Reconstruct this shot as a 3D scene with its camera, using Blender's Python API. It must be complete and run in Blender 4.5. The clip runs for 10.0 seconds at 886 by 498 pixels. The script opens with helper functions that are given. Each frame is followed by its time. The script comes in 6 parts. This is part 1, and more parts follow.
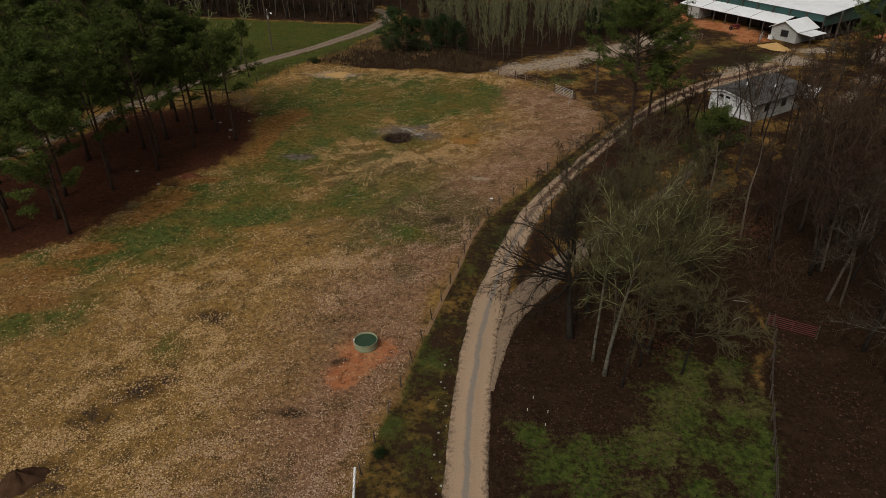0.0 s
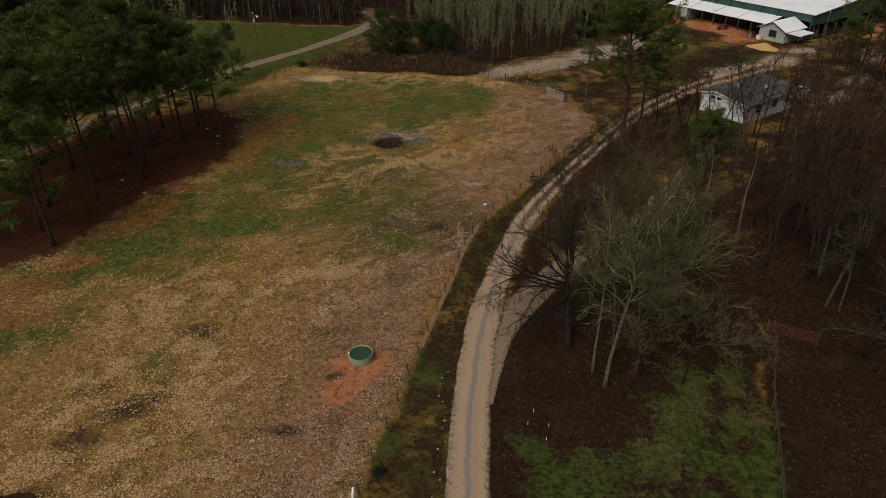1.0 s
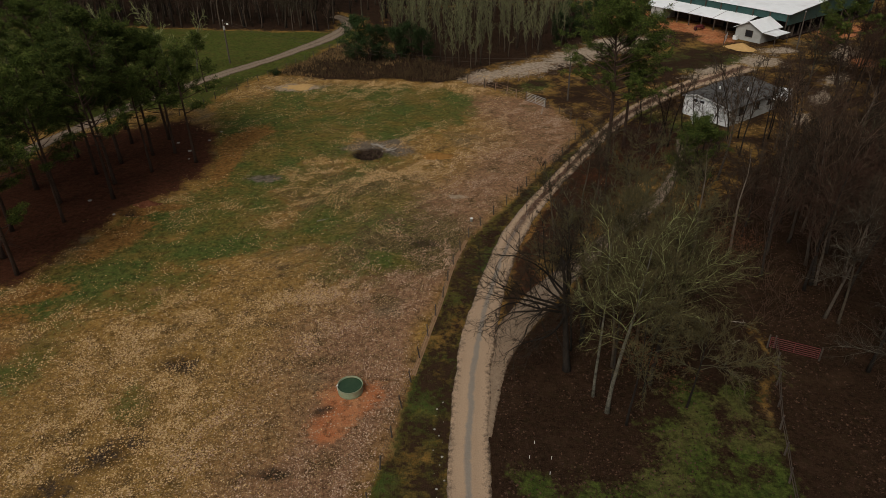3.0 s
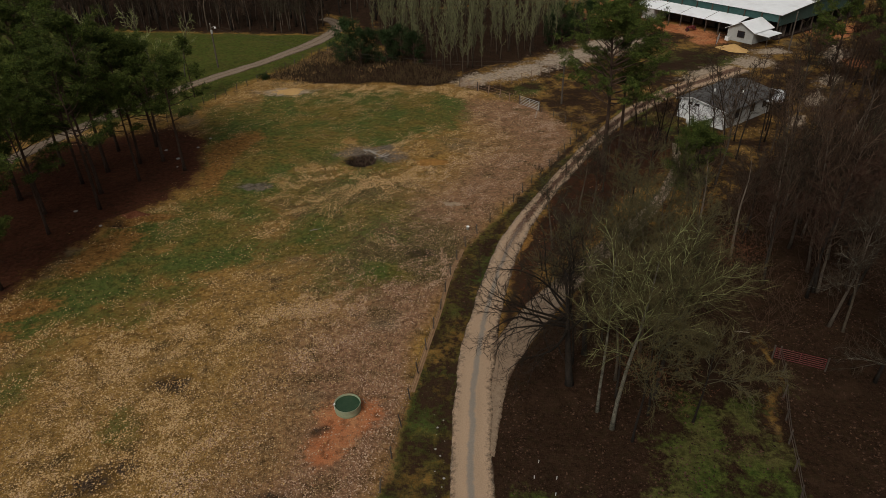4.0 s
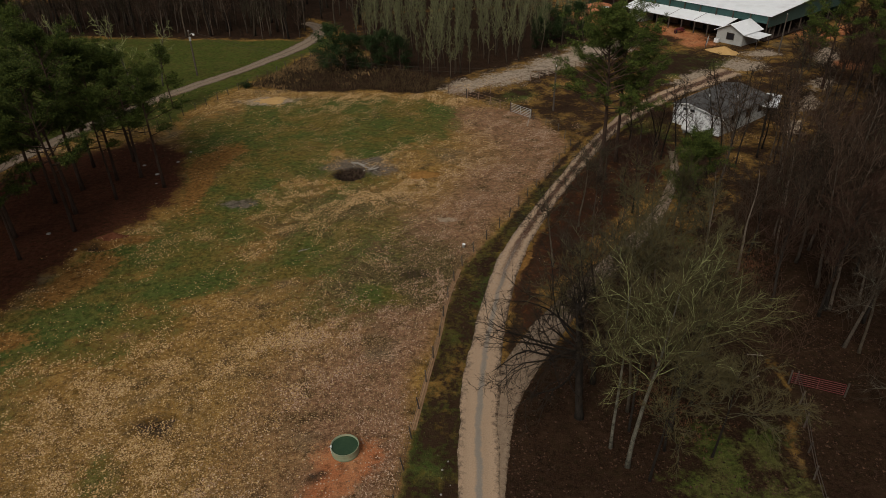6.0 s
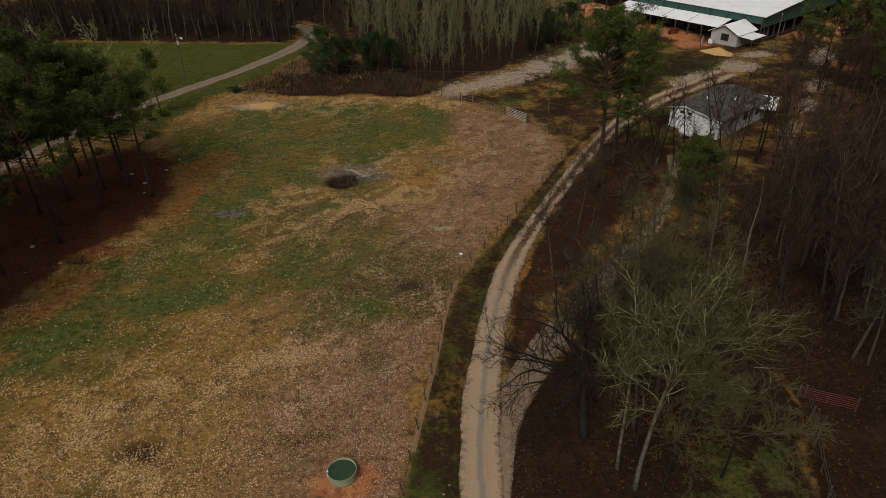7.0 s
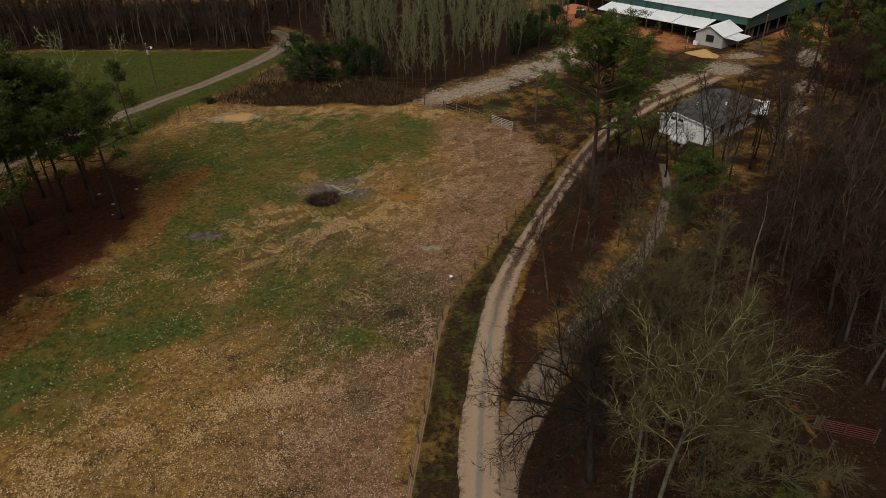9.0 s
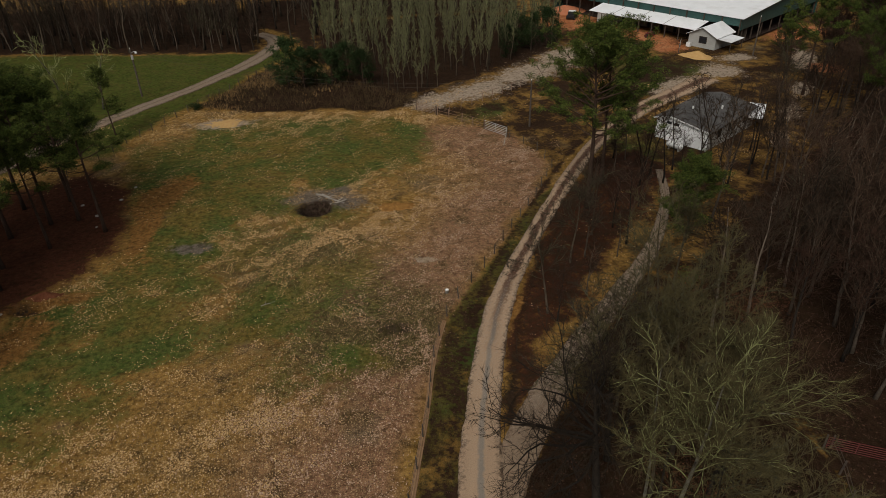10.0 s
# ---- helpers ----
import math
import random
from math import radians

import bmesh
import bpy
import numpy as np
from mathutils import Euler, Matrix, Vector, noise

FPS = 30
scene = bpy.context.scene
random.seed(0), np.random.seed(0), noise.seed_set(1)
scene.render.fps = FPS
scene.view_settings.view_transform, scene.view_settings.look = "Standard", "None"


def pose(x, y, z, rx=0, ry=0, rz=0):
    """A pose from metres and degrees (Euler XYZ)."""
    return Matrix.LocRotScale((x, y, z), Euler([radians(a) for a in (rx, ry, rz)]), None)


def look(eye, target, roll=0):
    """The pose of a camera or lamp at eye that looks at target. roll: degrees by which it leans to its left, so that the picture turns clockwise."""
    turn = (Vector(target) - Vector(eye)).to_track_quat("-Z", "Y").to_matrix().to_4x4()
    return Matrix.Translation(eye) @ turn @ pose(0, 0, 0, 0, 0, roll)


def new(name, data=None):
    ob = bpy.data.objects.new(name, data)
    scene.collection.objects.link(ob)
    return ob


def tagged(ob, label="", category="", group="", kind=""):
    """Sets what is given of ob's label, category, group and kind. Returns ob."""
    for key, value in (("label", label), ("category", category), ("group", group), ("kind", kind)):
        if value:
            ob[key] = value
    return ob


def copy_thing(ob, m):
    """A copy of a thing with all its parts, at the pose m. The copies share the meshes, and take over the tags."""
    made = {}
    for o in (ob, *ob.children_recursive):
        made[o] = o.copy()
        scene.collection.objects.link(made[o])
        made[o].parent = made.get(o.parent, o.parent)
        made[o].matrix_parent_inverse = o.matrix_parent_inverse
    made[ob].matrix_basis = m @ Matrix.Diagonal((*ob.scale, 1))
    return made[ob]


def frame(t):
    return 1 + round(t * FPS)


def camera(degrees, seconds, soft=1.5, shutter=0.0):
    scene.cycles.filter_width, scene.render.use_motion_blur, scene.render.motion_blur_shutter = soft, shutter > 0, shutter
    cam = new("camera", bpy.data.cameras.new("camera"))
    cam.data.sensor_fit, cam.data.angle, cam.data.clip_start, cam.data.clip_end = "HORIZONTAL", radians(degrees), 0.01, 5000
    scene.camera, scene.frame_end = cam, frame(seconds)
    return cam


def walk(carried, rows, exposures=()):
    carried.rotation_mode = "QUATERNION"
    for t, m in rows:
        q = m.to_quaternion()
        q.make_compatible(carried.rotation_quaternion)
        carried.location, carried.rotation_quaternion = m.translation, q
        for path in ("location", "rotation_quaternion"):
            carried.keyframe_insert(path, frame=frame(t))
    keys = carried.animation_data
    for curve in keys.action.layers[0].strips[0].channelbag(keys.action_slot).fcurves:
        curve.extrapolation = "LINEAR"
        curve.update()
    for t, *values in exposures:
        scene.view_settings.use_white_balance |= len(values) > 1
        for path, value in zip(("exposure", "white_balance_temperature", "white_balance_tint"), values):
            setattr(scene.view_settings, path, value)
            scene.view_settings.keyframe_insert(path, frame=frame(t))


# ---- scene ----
cam = camera(66.63, 10.0, soft=0.65)
# seconds, eye, target, roll
ROWS = [
    (0.0, (-1.882, 0.510, 33.268), (-1.265, 17.572, 22.851), -0.86),
    (0.5, (-2.169, 1.164, 33.315), (-1.380, 18.218, 22.896), -0.87),
    (1.0, (-2.408, 1.850, 33.370), (-1.435, 18.892, 22.948), -0.91),
    (1.5, (-2.621, 2.568, 33.431), (-1.462, 19.596, 23.006), -0.97),
    (2.0, (-2.827, 3.319, 33.496), (-1.484, 20.331, 23.065), -1.02),
    (2.5, (-3.033, 4.103, 33.561), (-1.515, 21.096, 23.125), -1.07),
    (3.0, (-3.244, 4.917, 33.625), (-1.561, 21.891, 23.182), -1.11),
    (3.5, (-3.460, 5.760, 33.684), (-1.623, 22.714, 23.235), -1.13),
    (4.0, (-3.676, 6.629, 33.737), (-1.696, 23.564, 23.282), -1.14),
    (4.5, (-3.884, 7.524, 33.783), (-1.772, 24.438, 23.321), -1.15),
    (5.0, (-4.077, 8.439, 33.820), (-1.840, 25.333, 23.352), -1.15),
    (5.5, (-4.245, 9.375, 33.849), (-1.889, 26.248, 23.373), -1.16),
    (6.0, (-4.382, 10.327, 33.868), (-1.908, 27.180, 23.386), -1.17),
    (6.5, (-4.481, 11.295, 33.880), (-1.889, 28.126, 23.392), -1.19),
    (7.0, (-4.538, 12.278, 33.885), (-1.826, 29.085, 23.390), -1.23),
    (7.5, (-4.554, 13.273, 33.886), (-1.718, 30.056, 23.384), -1.28),
    (8.0, (-4.537, 14.282, 33.886), (-1.570, 31.038, 23.377), -1.33),
    (8.5, (-4.496, 15.306, 33.888), (-1.394, 32.033, 23.372), -1.39),
    (9.0, (-4.453, 16.346, 33.898), (-1.210, 33.041, 23.374), -1.43),
    (9.5, (-4.434, 17.406, 33.922), (-1.049, 34.068, 23.389), -1.44),
    (10.0, (-4.478, 18.490, 33.965), (-0.953, 35.117, 23.424), -1.41),
]
walk(cam, [(t, look(eye, target, roll)) for t, eye, target, roll in ROWS], [(0.0, 0.0), (10.0, 0.0)])

# ---- world and light ----
world = bpy.data.worlds.new("overcast_sky")
scene.world = world
world.use_nodes = True
wn, wl = world.node_tree.nodes, world.node_tree.links
sky = wn.new("ShaderNodeTexSky")
sky.sky_type, sky.sun_disc = "NISHITA", False
sky.sun_elevation, sky.sun_rotation = radians(47), radians(217)
sky.dust_density, sky.air_density = 3.0, 1.0
cloud = wn.new("ShaderNodeHueSaturation")
cloud.inputs["Saturation"].default_value = 0.14
wl.new(sky.outputs[0], cloud.inputs["Color"])
# an overcast sky is about three times as bright overhead as at the horizon
up = wn.new("ShaderNodeSeparateXYZ")
wl.new(wn.new("ShaderNodeTexCoord").outputs["Generated"], up.inputs[0])
dome = wn.new("ShaderNodeMapRange")
dome.inputs["To Min"].default_value, dome.inputs["To Max"].default_value = 0.35, 1.3
wl.new(up.outputs["Z"], dome.inputs["Value"])
bright = wn.new("ShaderNodeVectorMath")
bright.operation = "SCALE"
wl.new(cloud.outputs[0], bright.inputs[0])
wl.new(dome.outputs[0], bright.inputs["Scale"])
wl.new(bright.outputs[0], wn["Background"].inputs["Color"])
wn["Background"].inputs["Strength"].default_value = 0.085
sun_data = bpy.data.lights.new("sun", "SUN")
sun_data.energy, sun_data.angle, sun_data.color = 1.75, radians(28), (1.0, 0.93, 0.83)
sun = new("sun", sun_data)
sun.matrix_world = look((-24, 38, 44), (0, 70, 0))


# ---- materials ----
def nodes(name):
    m = bpy.data.materials.new(name)
    m.use_nodes = True
    t = m.node_tree
    return m, t.nodes, t.links, t.nodes["Principled BSDF"]


def noise_node(n, l, scale, detail=6.0, rough=0.6, vector=None):
    t = n.new("ShaderNodeTexNoise")
    t.inputs["Scale"].default_value, t.inputs["Detail"].default_value, t.inputs["Roughness"].default_value = scale, detail, rough
    if vector:
        l.new(vector, t.inputs["Vector"])
    return t.outputs["Fac"]


def ramp(n, l, fac, lo, hi, a=0.0, b=1.0):
    r = n.new("ShaderNodeMapRange")
    r.inputs["From Min"].default_value, r.inputs["From Max"].default_value = lo, hi
    r.inputs["To Min"].default_value, r.inputs["To Max"].default_value = a, b
    l.new(fac, r.inputs["Value"])
    return r.outputs["Result"]


def math_node(n, l, op, a, b):
    m = n.new("ShaderNodeMath")
    m.operation = op
    for k, v in enumerate((a, b)):
        if isinstance(v, (int, float)):
            m.inputs[k].default_value = v
        else:
            l.new(v, m.inputs[k])
    return m.outputs[0]


def mix(n, l, fac, a, b, mode="MIX"):
    m = n.new("ShaderNodeMix")
    m.data_type, m.blend_type = "RGBA", mode
    for k, v in ((0, fac), (6, a), (7, b)):
        if isinstance(v, tuple):
            m.inputs[k].default_value = (*v, 1)
        elif isinstance(v, (int, float)):
            m.inputs[k].default_value = v
        else:
            l.new(v, m.inputs[k])
    return m.outputs[2]


def surface(name, a, b, scale=3.0, rough=0.85, bump=0.3, vary=0.0, island=0.0, metal=0.0, stain=None, stretch=None, fine=6.0):
    """Two tones by a coarse and a fine grain, with stains, bump and a random tint per object or per island."""
    m, n, l, p = nodes(name)
    co = n.new("ShaderNodeTexCoord").outputs["Object"]
    if stretch:
        mp = n.new("ShaderNodeMapping")
        mp.inputs["Scale"].default_value = stretch
        l.new(co, mp.inputs["Vector"])
        co = mp.outputs[0]
    coarse, grain = noise_node(n, l, scale, vector=co), noise_node(n, l, scale * fine, vector=co)
    both = math_node(n, l, "ADD", math_node(n, l, "MULTIPLY", coarse, 0.6), math_node(n, l, "MULTIPLY", grain, 0.4))
    c = mix(n, l, ramp(n, l, both, 0.33, 0.67), a, b)
    if stain:
        c = mix(n, l, ramp(n, l, noise_node(n, l, scale * 0.4, vector=co), 0.52, 0.72, 0, 0.8), c, stain)
    for amount, node, out in ((vary, "ShaderNodeObjectInfo", "Random"), (island, "ShaderNodeNewGeometry", "Random Per Island")):
        if amount:
            h = n.new("ShaderNodeHueSaturation")
            l.new(ramp(n, l, n.new(node).outputs[out], 0, 1, 1 - amount, 1 + amount), h.inputs["Value"])
            l.new(c, h.inputs["Color"])
            c = h.outputs[0]
    l.new(c, p.inputs["Base Color"])
    p.inputs["Roughness"].default_value, p.inputs["Metallic"].default_value = rough, metal
    p.inputs["Specular IOR Level"].default_value = 0.3 if rough < 0.8 else 0.04
    if bump:
        k = n.new("ShaderNodeBump")
        k.inputs["Strength"].default_value, k.inputs["Distance"].default_value = bump, 0.05
        l.new(grain, k.inputs["Height"])
        l.new(k.outputs[0], p.inputs["Normal"])
    return m


def leafy(name, stops, rough=0.7, through_light=0.25):
    """Leaf or needle colours spread over the islands of a mesh."""
    m, n, l, p = nodes(name)
    r = n.new("ShaderNodeValToRGB")
    e = r.color_ramp.elements
    e[0].color, e[1].color = (*stops[0], 1), (*stops[-1], 1)
    for k, c in enumerate(stops[1:-1]):
        e.new((k + 1) / (len(stops) - 1)).color = (*c, 1)
    l.new(n.new("ShaderNodeNewGeometry").outputs["Random Per Island"], r.inputs[0])
    h = n.new("ShaderNodeHueSaturation")
    l.new(ramp(n, l, n.new("ShaderNodeObjectInfo").outputs["Random"], 0, 1, 0.7, 1.45), h.inputs["Value"])
    l.new(r.outputs[0], h.inputs["Color"])
    l.new(h.outputs[0], p.inputs["Base Color"])
    p.inputs["Roughness"].default_value, p.inputs["Specular IOR Level"].default_value = rough, 0.06
    return m


def ground_material():
    m, n, l, p = nodes("pasture_soil")
    co = n.new("ShaderNodeTexCoord").outputs["Object"]
    a1, a2, a3 = (n.new("ShaderNodeAttribute") for _ in range(3))
    a1.attribute_name, a2.attribute_name, a3.attribute_name = "cover_a", "cover_b", "cover_c"
    s1, s2, s3 = (n.new("ShaderNodeSeparateColor") for _ in range(3))
    l.new(a3.outputs["Color"], s3.inputs[0])
    l.new(a1.outputs["Color"], s1.inputs[0])
    l.new(a2.outputs["Color"], s2.inputs[0])
    big, mid, small, tiny = (noise_node(n, l, s, 8, 0.65, co) for s in (0.09, 0.5, 2.6, 11.0))

    def weight(w, spread=0.35, lo=0.35, hi=0.65):
        ragged = math_node(n, l, "MULTIPLY", math_node(n, l, "SUBTRACT", math_node(n, l, "ADD", mid, small), 1.0), spread * 2)
        return ramp(n, l, math_node(n, l, "ADD", w, math_node(n, l, "MULTIPLY", ragged, ramp(n, l, w, 0.0, 0.15))), lo, hi)

    pink, hue = noise_node(n, l, 0.055, 3, 0.5, co), noise_node(n, l, 0.13, 4, 0.6, co)
    ochre = mix(n, l, ramp(n, l, small, 0.35, 0.65), (0.135, 0.072, 0.017), (0.350, 0.205, 0.058))
    rosy = mix(n, l, ramp(n, l, small, 0.35, 0.65), (0.125, 0.061, 0.032), (0.325, 0.178, 0.100))
    ashen = mix(n, l, ramp(n, l, small, 0.35, 0.65), (0.085, 0.062, 0.036), (0.185, 0.145, 0.090))
    dry = mix(n, l, ramp(n, l, math_node(n, l, "ADD", s3.outputs[0], math_node(n, l, "MULTIPLY", math_node(n, l, "SUBTRACT", pink, 0.5), 1.6)), 0.25, 0.75), ochre, rosy)
    dry = mix(n, l, ramp(n, l, hue, 0.58, 0.70, 0.0, 0.8), dry, ashen)
    dry = mix(n, l, weight(s3.outputs[2], 0.7, 0.3, 0.8), dry, mix(n, l, ramp(n, l, small, 0.35, 0.65), (0.034, 0.029, 0.011), (0.112, 0.088, 0.032)))
    dry = mix(n, l, ramp(n, l, mid, 0.52, 0.68), dry, (0.062, 0.038, 0.015))
    green = mix(n, l, ramp(n, l, small, 0.35, 0.65), (0.034, 0.060, 0.012), (0.108, 0.120, 0.030))
    olive = mix(n, l, ramp(n, l, small, 0.35, 0.65), (0.080, 0.062, 0.013), (0.195, 0.138, 0.036))
    green = mix(n, l, ramp(n, l, math_node(n, l, "ADD", math_node(n, l, "MULTIPLY", hue, 0.55), math_node(n, l, "MULTIPLY", mid, 0.45)), 0.44, 0.58), green, olive)
    straw = mix(n, l, ramp(n, l, small, 0.35, 0.65), (0.045, 0.015, 0.008), (0.085, 0.032, 0.017))
    litter = mix(n, l, ramp(n, l, small, 0.35, 0.65), (0.0115, 0.0058, 0.0034), (0.034, 0.0175, 0.0105))
    litter = mix(n, l, ramp(n, l, mid, 0.50, 0.68, 0.0, 0.8), litter, (0.044, 0.024, 0.014))
    litter = mix(n, l, ramp(n, l, tiny, 0.52, 0.68), litter, (0.058, 0.033, 0.020))
    clay = mix(n, l, ramp(n, l, mid, 0.35, 0.65), (0.36, 0.115, 0.042), (0.42, 0.185, 0.085))
    ashes = mix(n, l, ramp(n, l, small, 0.35, 0.65), (0.075, 0.058, 0.043), (0.185, 0.155, 0.125))
    umber = mix(n, l, ramp(n, l, small, 0.35, 0.65), (0.130, 0.058, 0.014), (0.270, 0.140, 0.042))
    mud_and_shade = mix(n, l, ramp(n, l, small, 0.4, 0.6), (0.013, 0.0075, 0.0055), (0.048, 0.032, 0.023))
    pale = mix(n, l, ramp(n, l, math_node(n, l, "ADD", math_node(n, l, "MULTIPLY", small, 0.5), math_node(n, l, "MULTIPLY", tiny, 0.5)), 0.4, 0.6), (0.25, 0.19, 0.135), (0.42, 0.335, 0.25))
    where = n.new("ShaderNodeSeparateXYZ")
    l.new(co, where.inputs[0])
    meadow = mix(n, l, ramp(n, l, small, 0.35, 0.65), (0.036, 0.054, 0.009), (0.080, 0.092, 0.018))
    meadow = mix(n, l, ramp(n, l, mid, 0.46, 0.66, 0.0, 0.7), meadow, (0.098, 0.082, 0.022))
    lawn = mix(n, l, ramp(n, l, small, 0.35, 0.65), (0.020, 0.038, 0.007), (0.072, 0.088, 0.018))
    lawn = mix(n, l, ramp(n, l, hue, 0.50, 0.62, 0.0, 0.85), lawn, mix(n, l, ramp(n, l, small, 0.35, 0.65), (0.060, 0.050, 0.018), (0.120, 0.100, 0.034)))
    lawn = mix(n, l, ramp(n, l, where.outputs["Y"], 60, 90), lawn, meadow)
    c = dry
    for tone, w in ((green, s1.outputs[0]), (straw, s1.outputs[1]), (litter, s1.outputs[2]), (lawn, s2.outputs[2]), (pale, s2.outputs[1]), (umber, s3.outputs[1]), (ashes, a3.outputs["Alpha"]), (clay, a1.outputs["Alpha"]), (mud_and_shade, s2.outputs[0])):
        c = mix(n, l, weight(w, 0.75 if tone is pale else 0.5), c, tone)
    shade = noise_node(n, l, 1.7, 6, 0.72, co)
    c = mix(n, l, ramp(n, l, shade, 0.50, 0.62, 0.0, 0.75), c, mix(n, l, 0.7, c, (0.022, 0.015, 0.007)))
    strewn = weight(a2.outputs["Alpha"], 0.6, 0.25, 0.95)
    for scale, near, lo, hi in ((6.0, 0.34, (0.11, 0.060, 0.024), (0.50, 0.35, 0.19)), (9.5, 0.38, (0.045, 0.026, 0.012), (0.38, 0.25, 0.12))):
        speck = n.new("ShaderNodeTexVoronoi")
        speck.voronoi_dimensions = "2D"
        speck.inputs["Scale"].default_value = scale
        l.new(co, speck.inputs["Vector"])
        tint = n.new("ShaderNodeSeparateColor")
        l.new(speck.outputs["Color"], tint.inputs[0])
        dots = math_node(n, l, "MULTIPLY", ramp(n, l, speck.outputs["Distance"], near, near * 0.6), math_node(n, l, "MULTIPLY", strewn, ramp(n, l, tint.outputs[1], 0.2, 0.45)))
        c = mix(n, l, math_node(n, l, "MULTIPLY", dots, 0.8), c, mix(n, l, ramp(n, l, tint.outputs[0], 0.15, 0.85), lo, hi))
    c = mix(n, l, ramp(n, l, tiny, 0.42, 0.62, 0.0, 0.5), c, mix(n, l, 0.6, c, (0.024, 0.017, 0.010)))
    l.new(c, p.inputs["Base Color"])
    p.inputs["Roughness"].default_value, p.inputs["Specular IOR Level"].default_value = 0.95, 0.03
    k = n.new("ShaderNodeBump")
    k.inputs["Strength"].default_value, k.inputs["Distance"].default_value = 0.9, 0.12
    l.new(math_node(n, l, "ADD", small, math_node(n, l, "MULTIPLY", tiny, 0.6)), k.inputs["Height"])
    l.new(k.outputs[0], p.inputs["Normal"])
    return m


def road_material(name, wheel, middle, edge, worn=None, near=None):
    """Packed gravel: tone by the place across the road (attribute across, -1 to 1)."""
    m, n, l, p = nodes(name)
    co = n.new("ShaderNodeTexCoord").outputs["Object"]
    at = n.new("ShaderNodeAttribute")
    at.attribute_name = "across"
    mid, small, tiny = noise_node(n, l, 0.45, 8, 0.65, co), noise_node(n, l, 3.5, 6, 0.65, co), noise_node(n, l, 14.0, 4, 0.7, co)
    off = math_node(n, l, "ABSOLUTE", math_node(n, l, "ADD", at.outputs["Fac"], math_node(n, l, "MULTIPLY", math_node(n, l, "SUBTRACT", mid, 0.5), 0.5)), 0)
    track = math_node(n, l, "MULTIPLY", ramp(n, l, off, 0.04, 0.22), ramp(n, l, off, 1.0, 0.8))
    c = mix(n, l, ramp(n, l, math_node(n, l, "ADD", track, math_node(n, l, "SUBTRACT", small, 0.5)), 0.2, 0.8), middle, wheel)
    if worn:
        place = n.new("ShaderNodeSeparateXYZ")
        l.new(co, place.inputs[0])
        strip = math_node(n, l, "MULTIPLY", ramp(n, l, place.outputs["Y"], 57, 68), ramp(n, l, math_node(n, l, "ADD", off, math_node(n, l, "SUBTRACT", small, 0.5)), 0.42, 0.2))
        c = mix(n, l, strip, c, worn)
    c = mix(n, l, ramp(n, l, math_node(n, l, "ADD", off, math_node(n, l, "MULTIPLY", math_node(n, l, "SUBTRACT", small, 0.5), 1.4)), 0.62, 0.95), c, edge)
    rim = math_node(n, l, "ADD", ramp(n, l, off, 0.55, 1.0), math_node(n, l, "MULTIPLY", math_node(n, l, "SUBTRACT", math_node(n, l, "ADD", small, mid), 1.0), 1.3))
    place = n.new("ShaderNodeSeparateXYZ")
    l.new(co, place.inputs[0])
    if near:
        c = mix(n, l, ramp(n, l, math_node(n, l, "ADD", place.outputs["Y"], math_node(n, l, "MULTIPLY", small, 6.0)), 50, 58, 0.9, 0), c, mix(n, l, ramp(n, l, small, 0.35, 0.65), near, tuple(0.72 * v for v in near)))
    stony = math_node(n, l, "ADD", ramp(n, l, place.outputs["Y"], 46, 58, 0.12, 0.6), ramp(n, l, off, 0.6, 0.95, 0.0, 0.3))
    stones = n.new("ShaderNodeTexVoronoi")
    stones.voronoi_dimensions = "2D"
    stones.inputs["Scale"].default_value = 8.0
    l.new(co, stones.inputs["Vector"])
    tint = n.new("ShaderNodeSeparateColor")
    l.new(stones.outputs["Color"], tint.inputs[0])
    c = mix(n, l, math_node(n, l, "MULTIPLY", ramp(n, l, stones.outputs["Distance"], 0.36, 0.22), math_node(n, l, "MULTIPLY", ramp(n, l, tint.outputs[0], 0.45, 0.75), stony)), c, (0.37, 0.315, 0.25))
    c = mix(n, l, ramp(n, l, rim, 0.62, 0.95, 0.0, 0.9), c, mix(n, l, ramp(n, l, tiny, 0.4, 0.6), (0.024, 0.017, 0.011), (0.080, 0.052, 0.033)))
    c = mix(n, l, ramp(n, l, tiny, 0.4, 0.75, 0, 0.5), c, mix(n, l, 0.5, c, (0.06, 0.05, 0.04)))
    c = mix(n, l, ramp(n, l, mid, 0.5, 0.75, 0, 0.5), c, mix(n, l, 0.35, c, (0.30, 0.17, 0.10)))
    l.new(c, p.inputs["Base Color"])
    p.inputs["Roughness"].default_value, p.inputs["Specular IOR Level"].default_value = 0.95, 0.03
    k = n.new("ShaderNodeBump")
    k.inputs["Strength"].default_value, k.inputs["Distance"].default_value = 0.6, 0.05
    l.new(math_node(n, l, "ADD", small, tiny), k.inputs["Height"])
    l.new(k.outputs[0], p.inputs["Normal"])
    return m


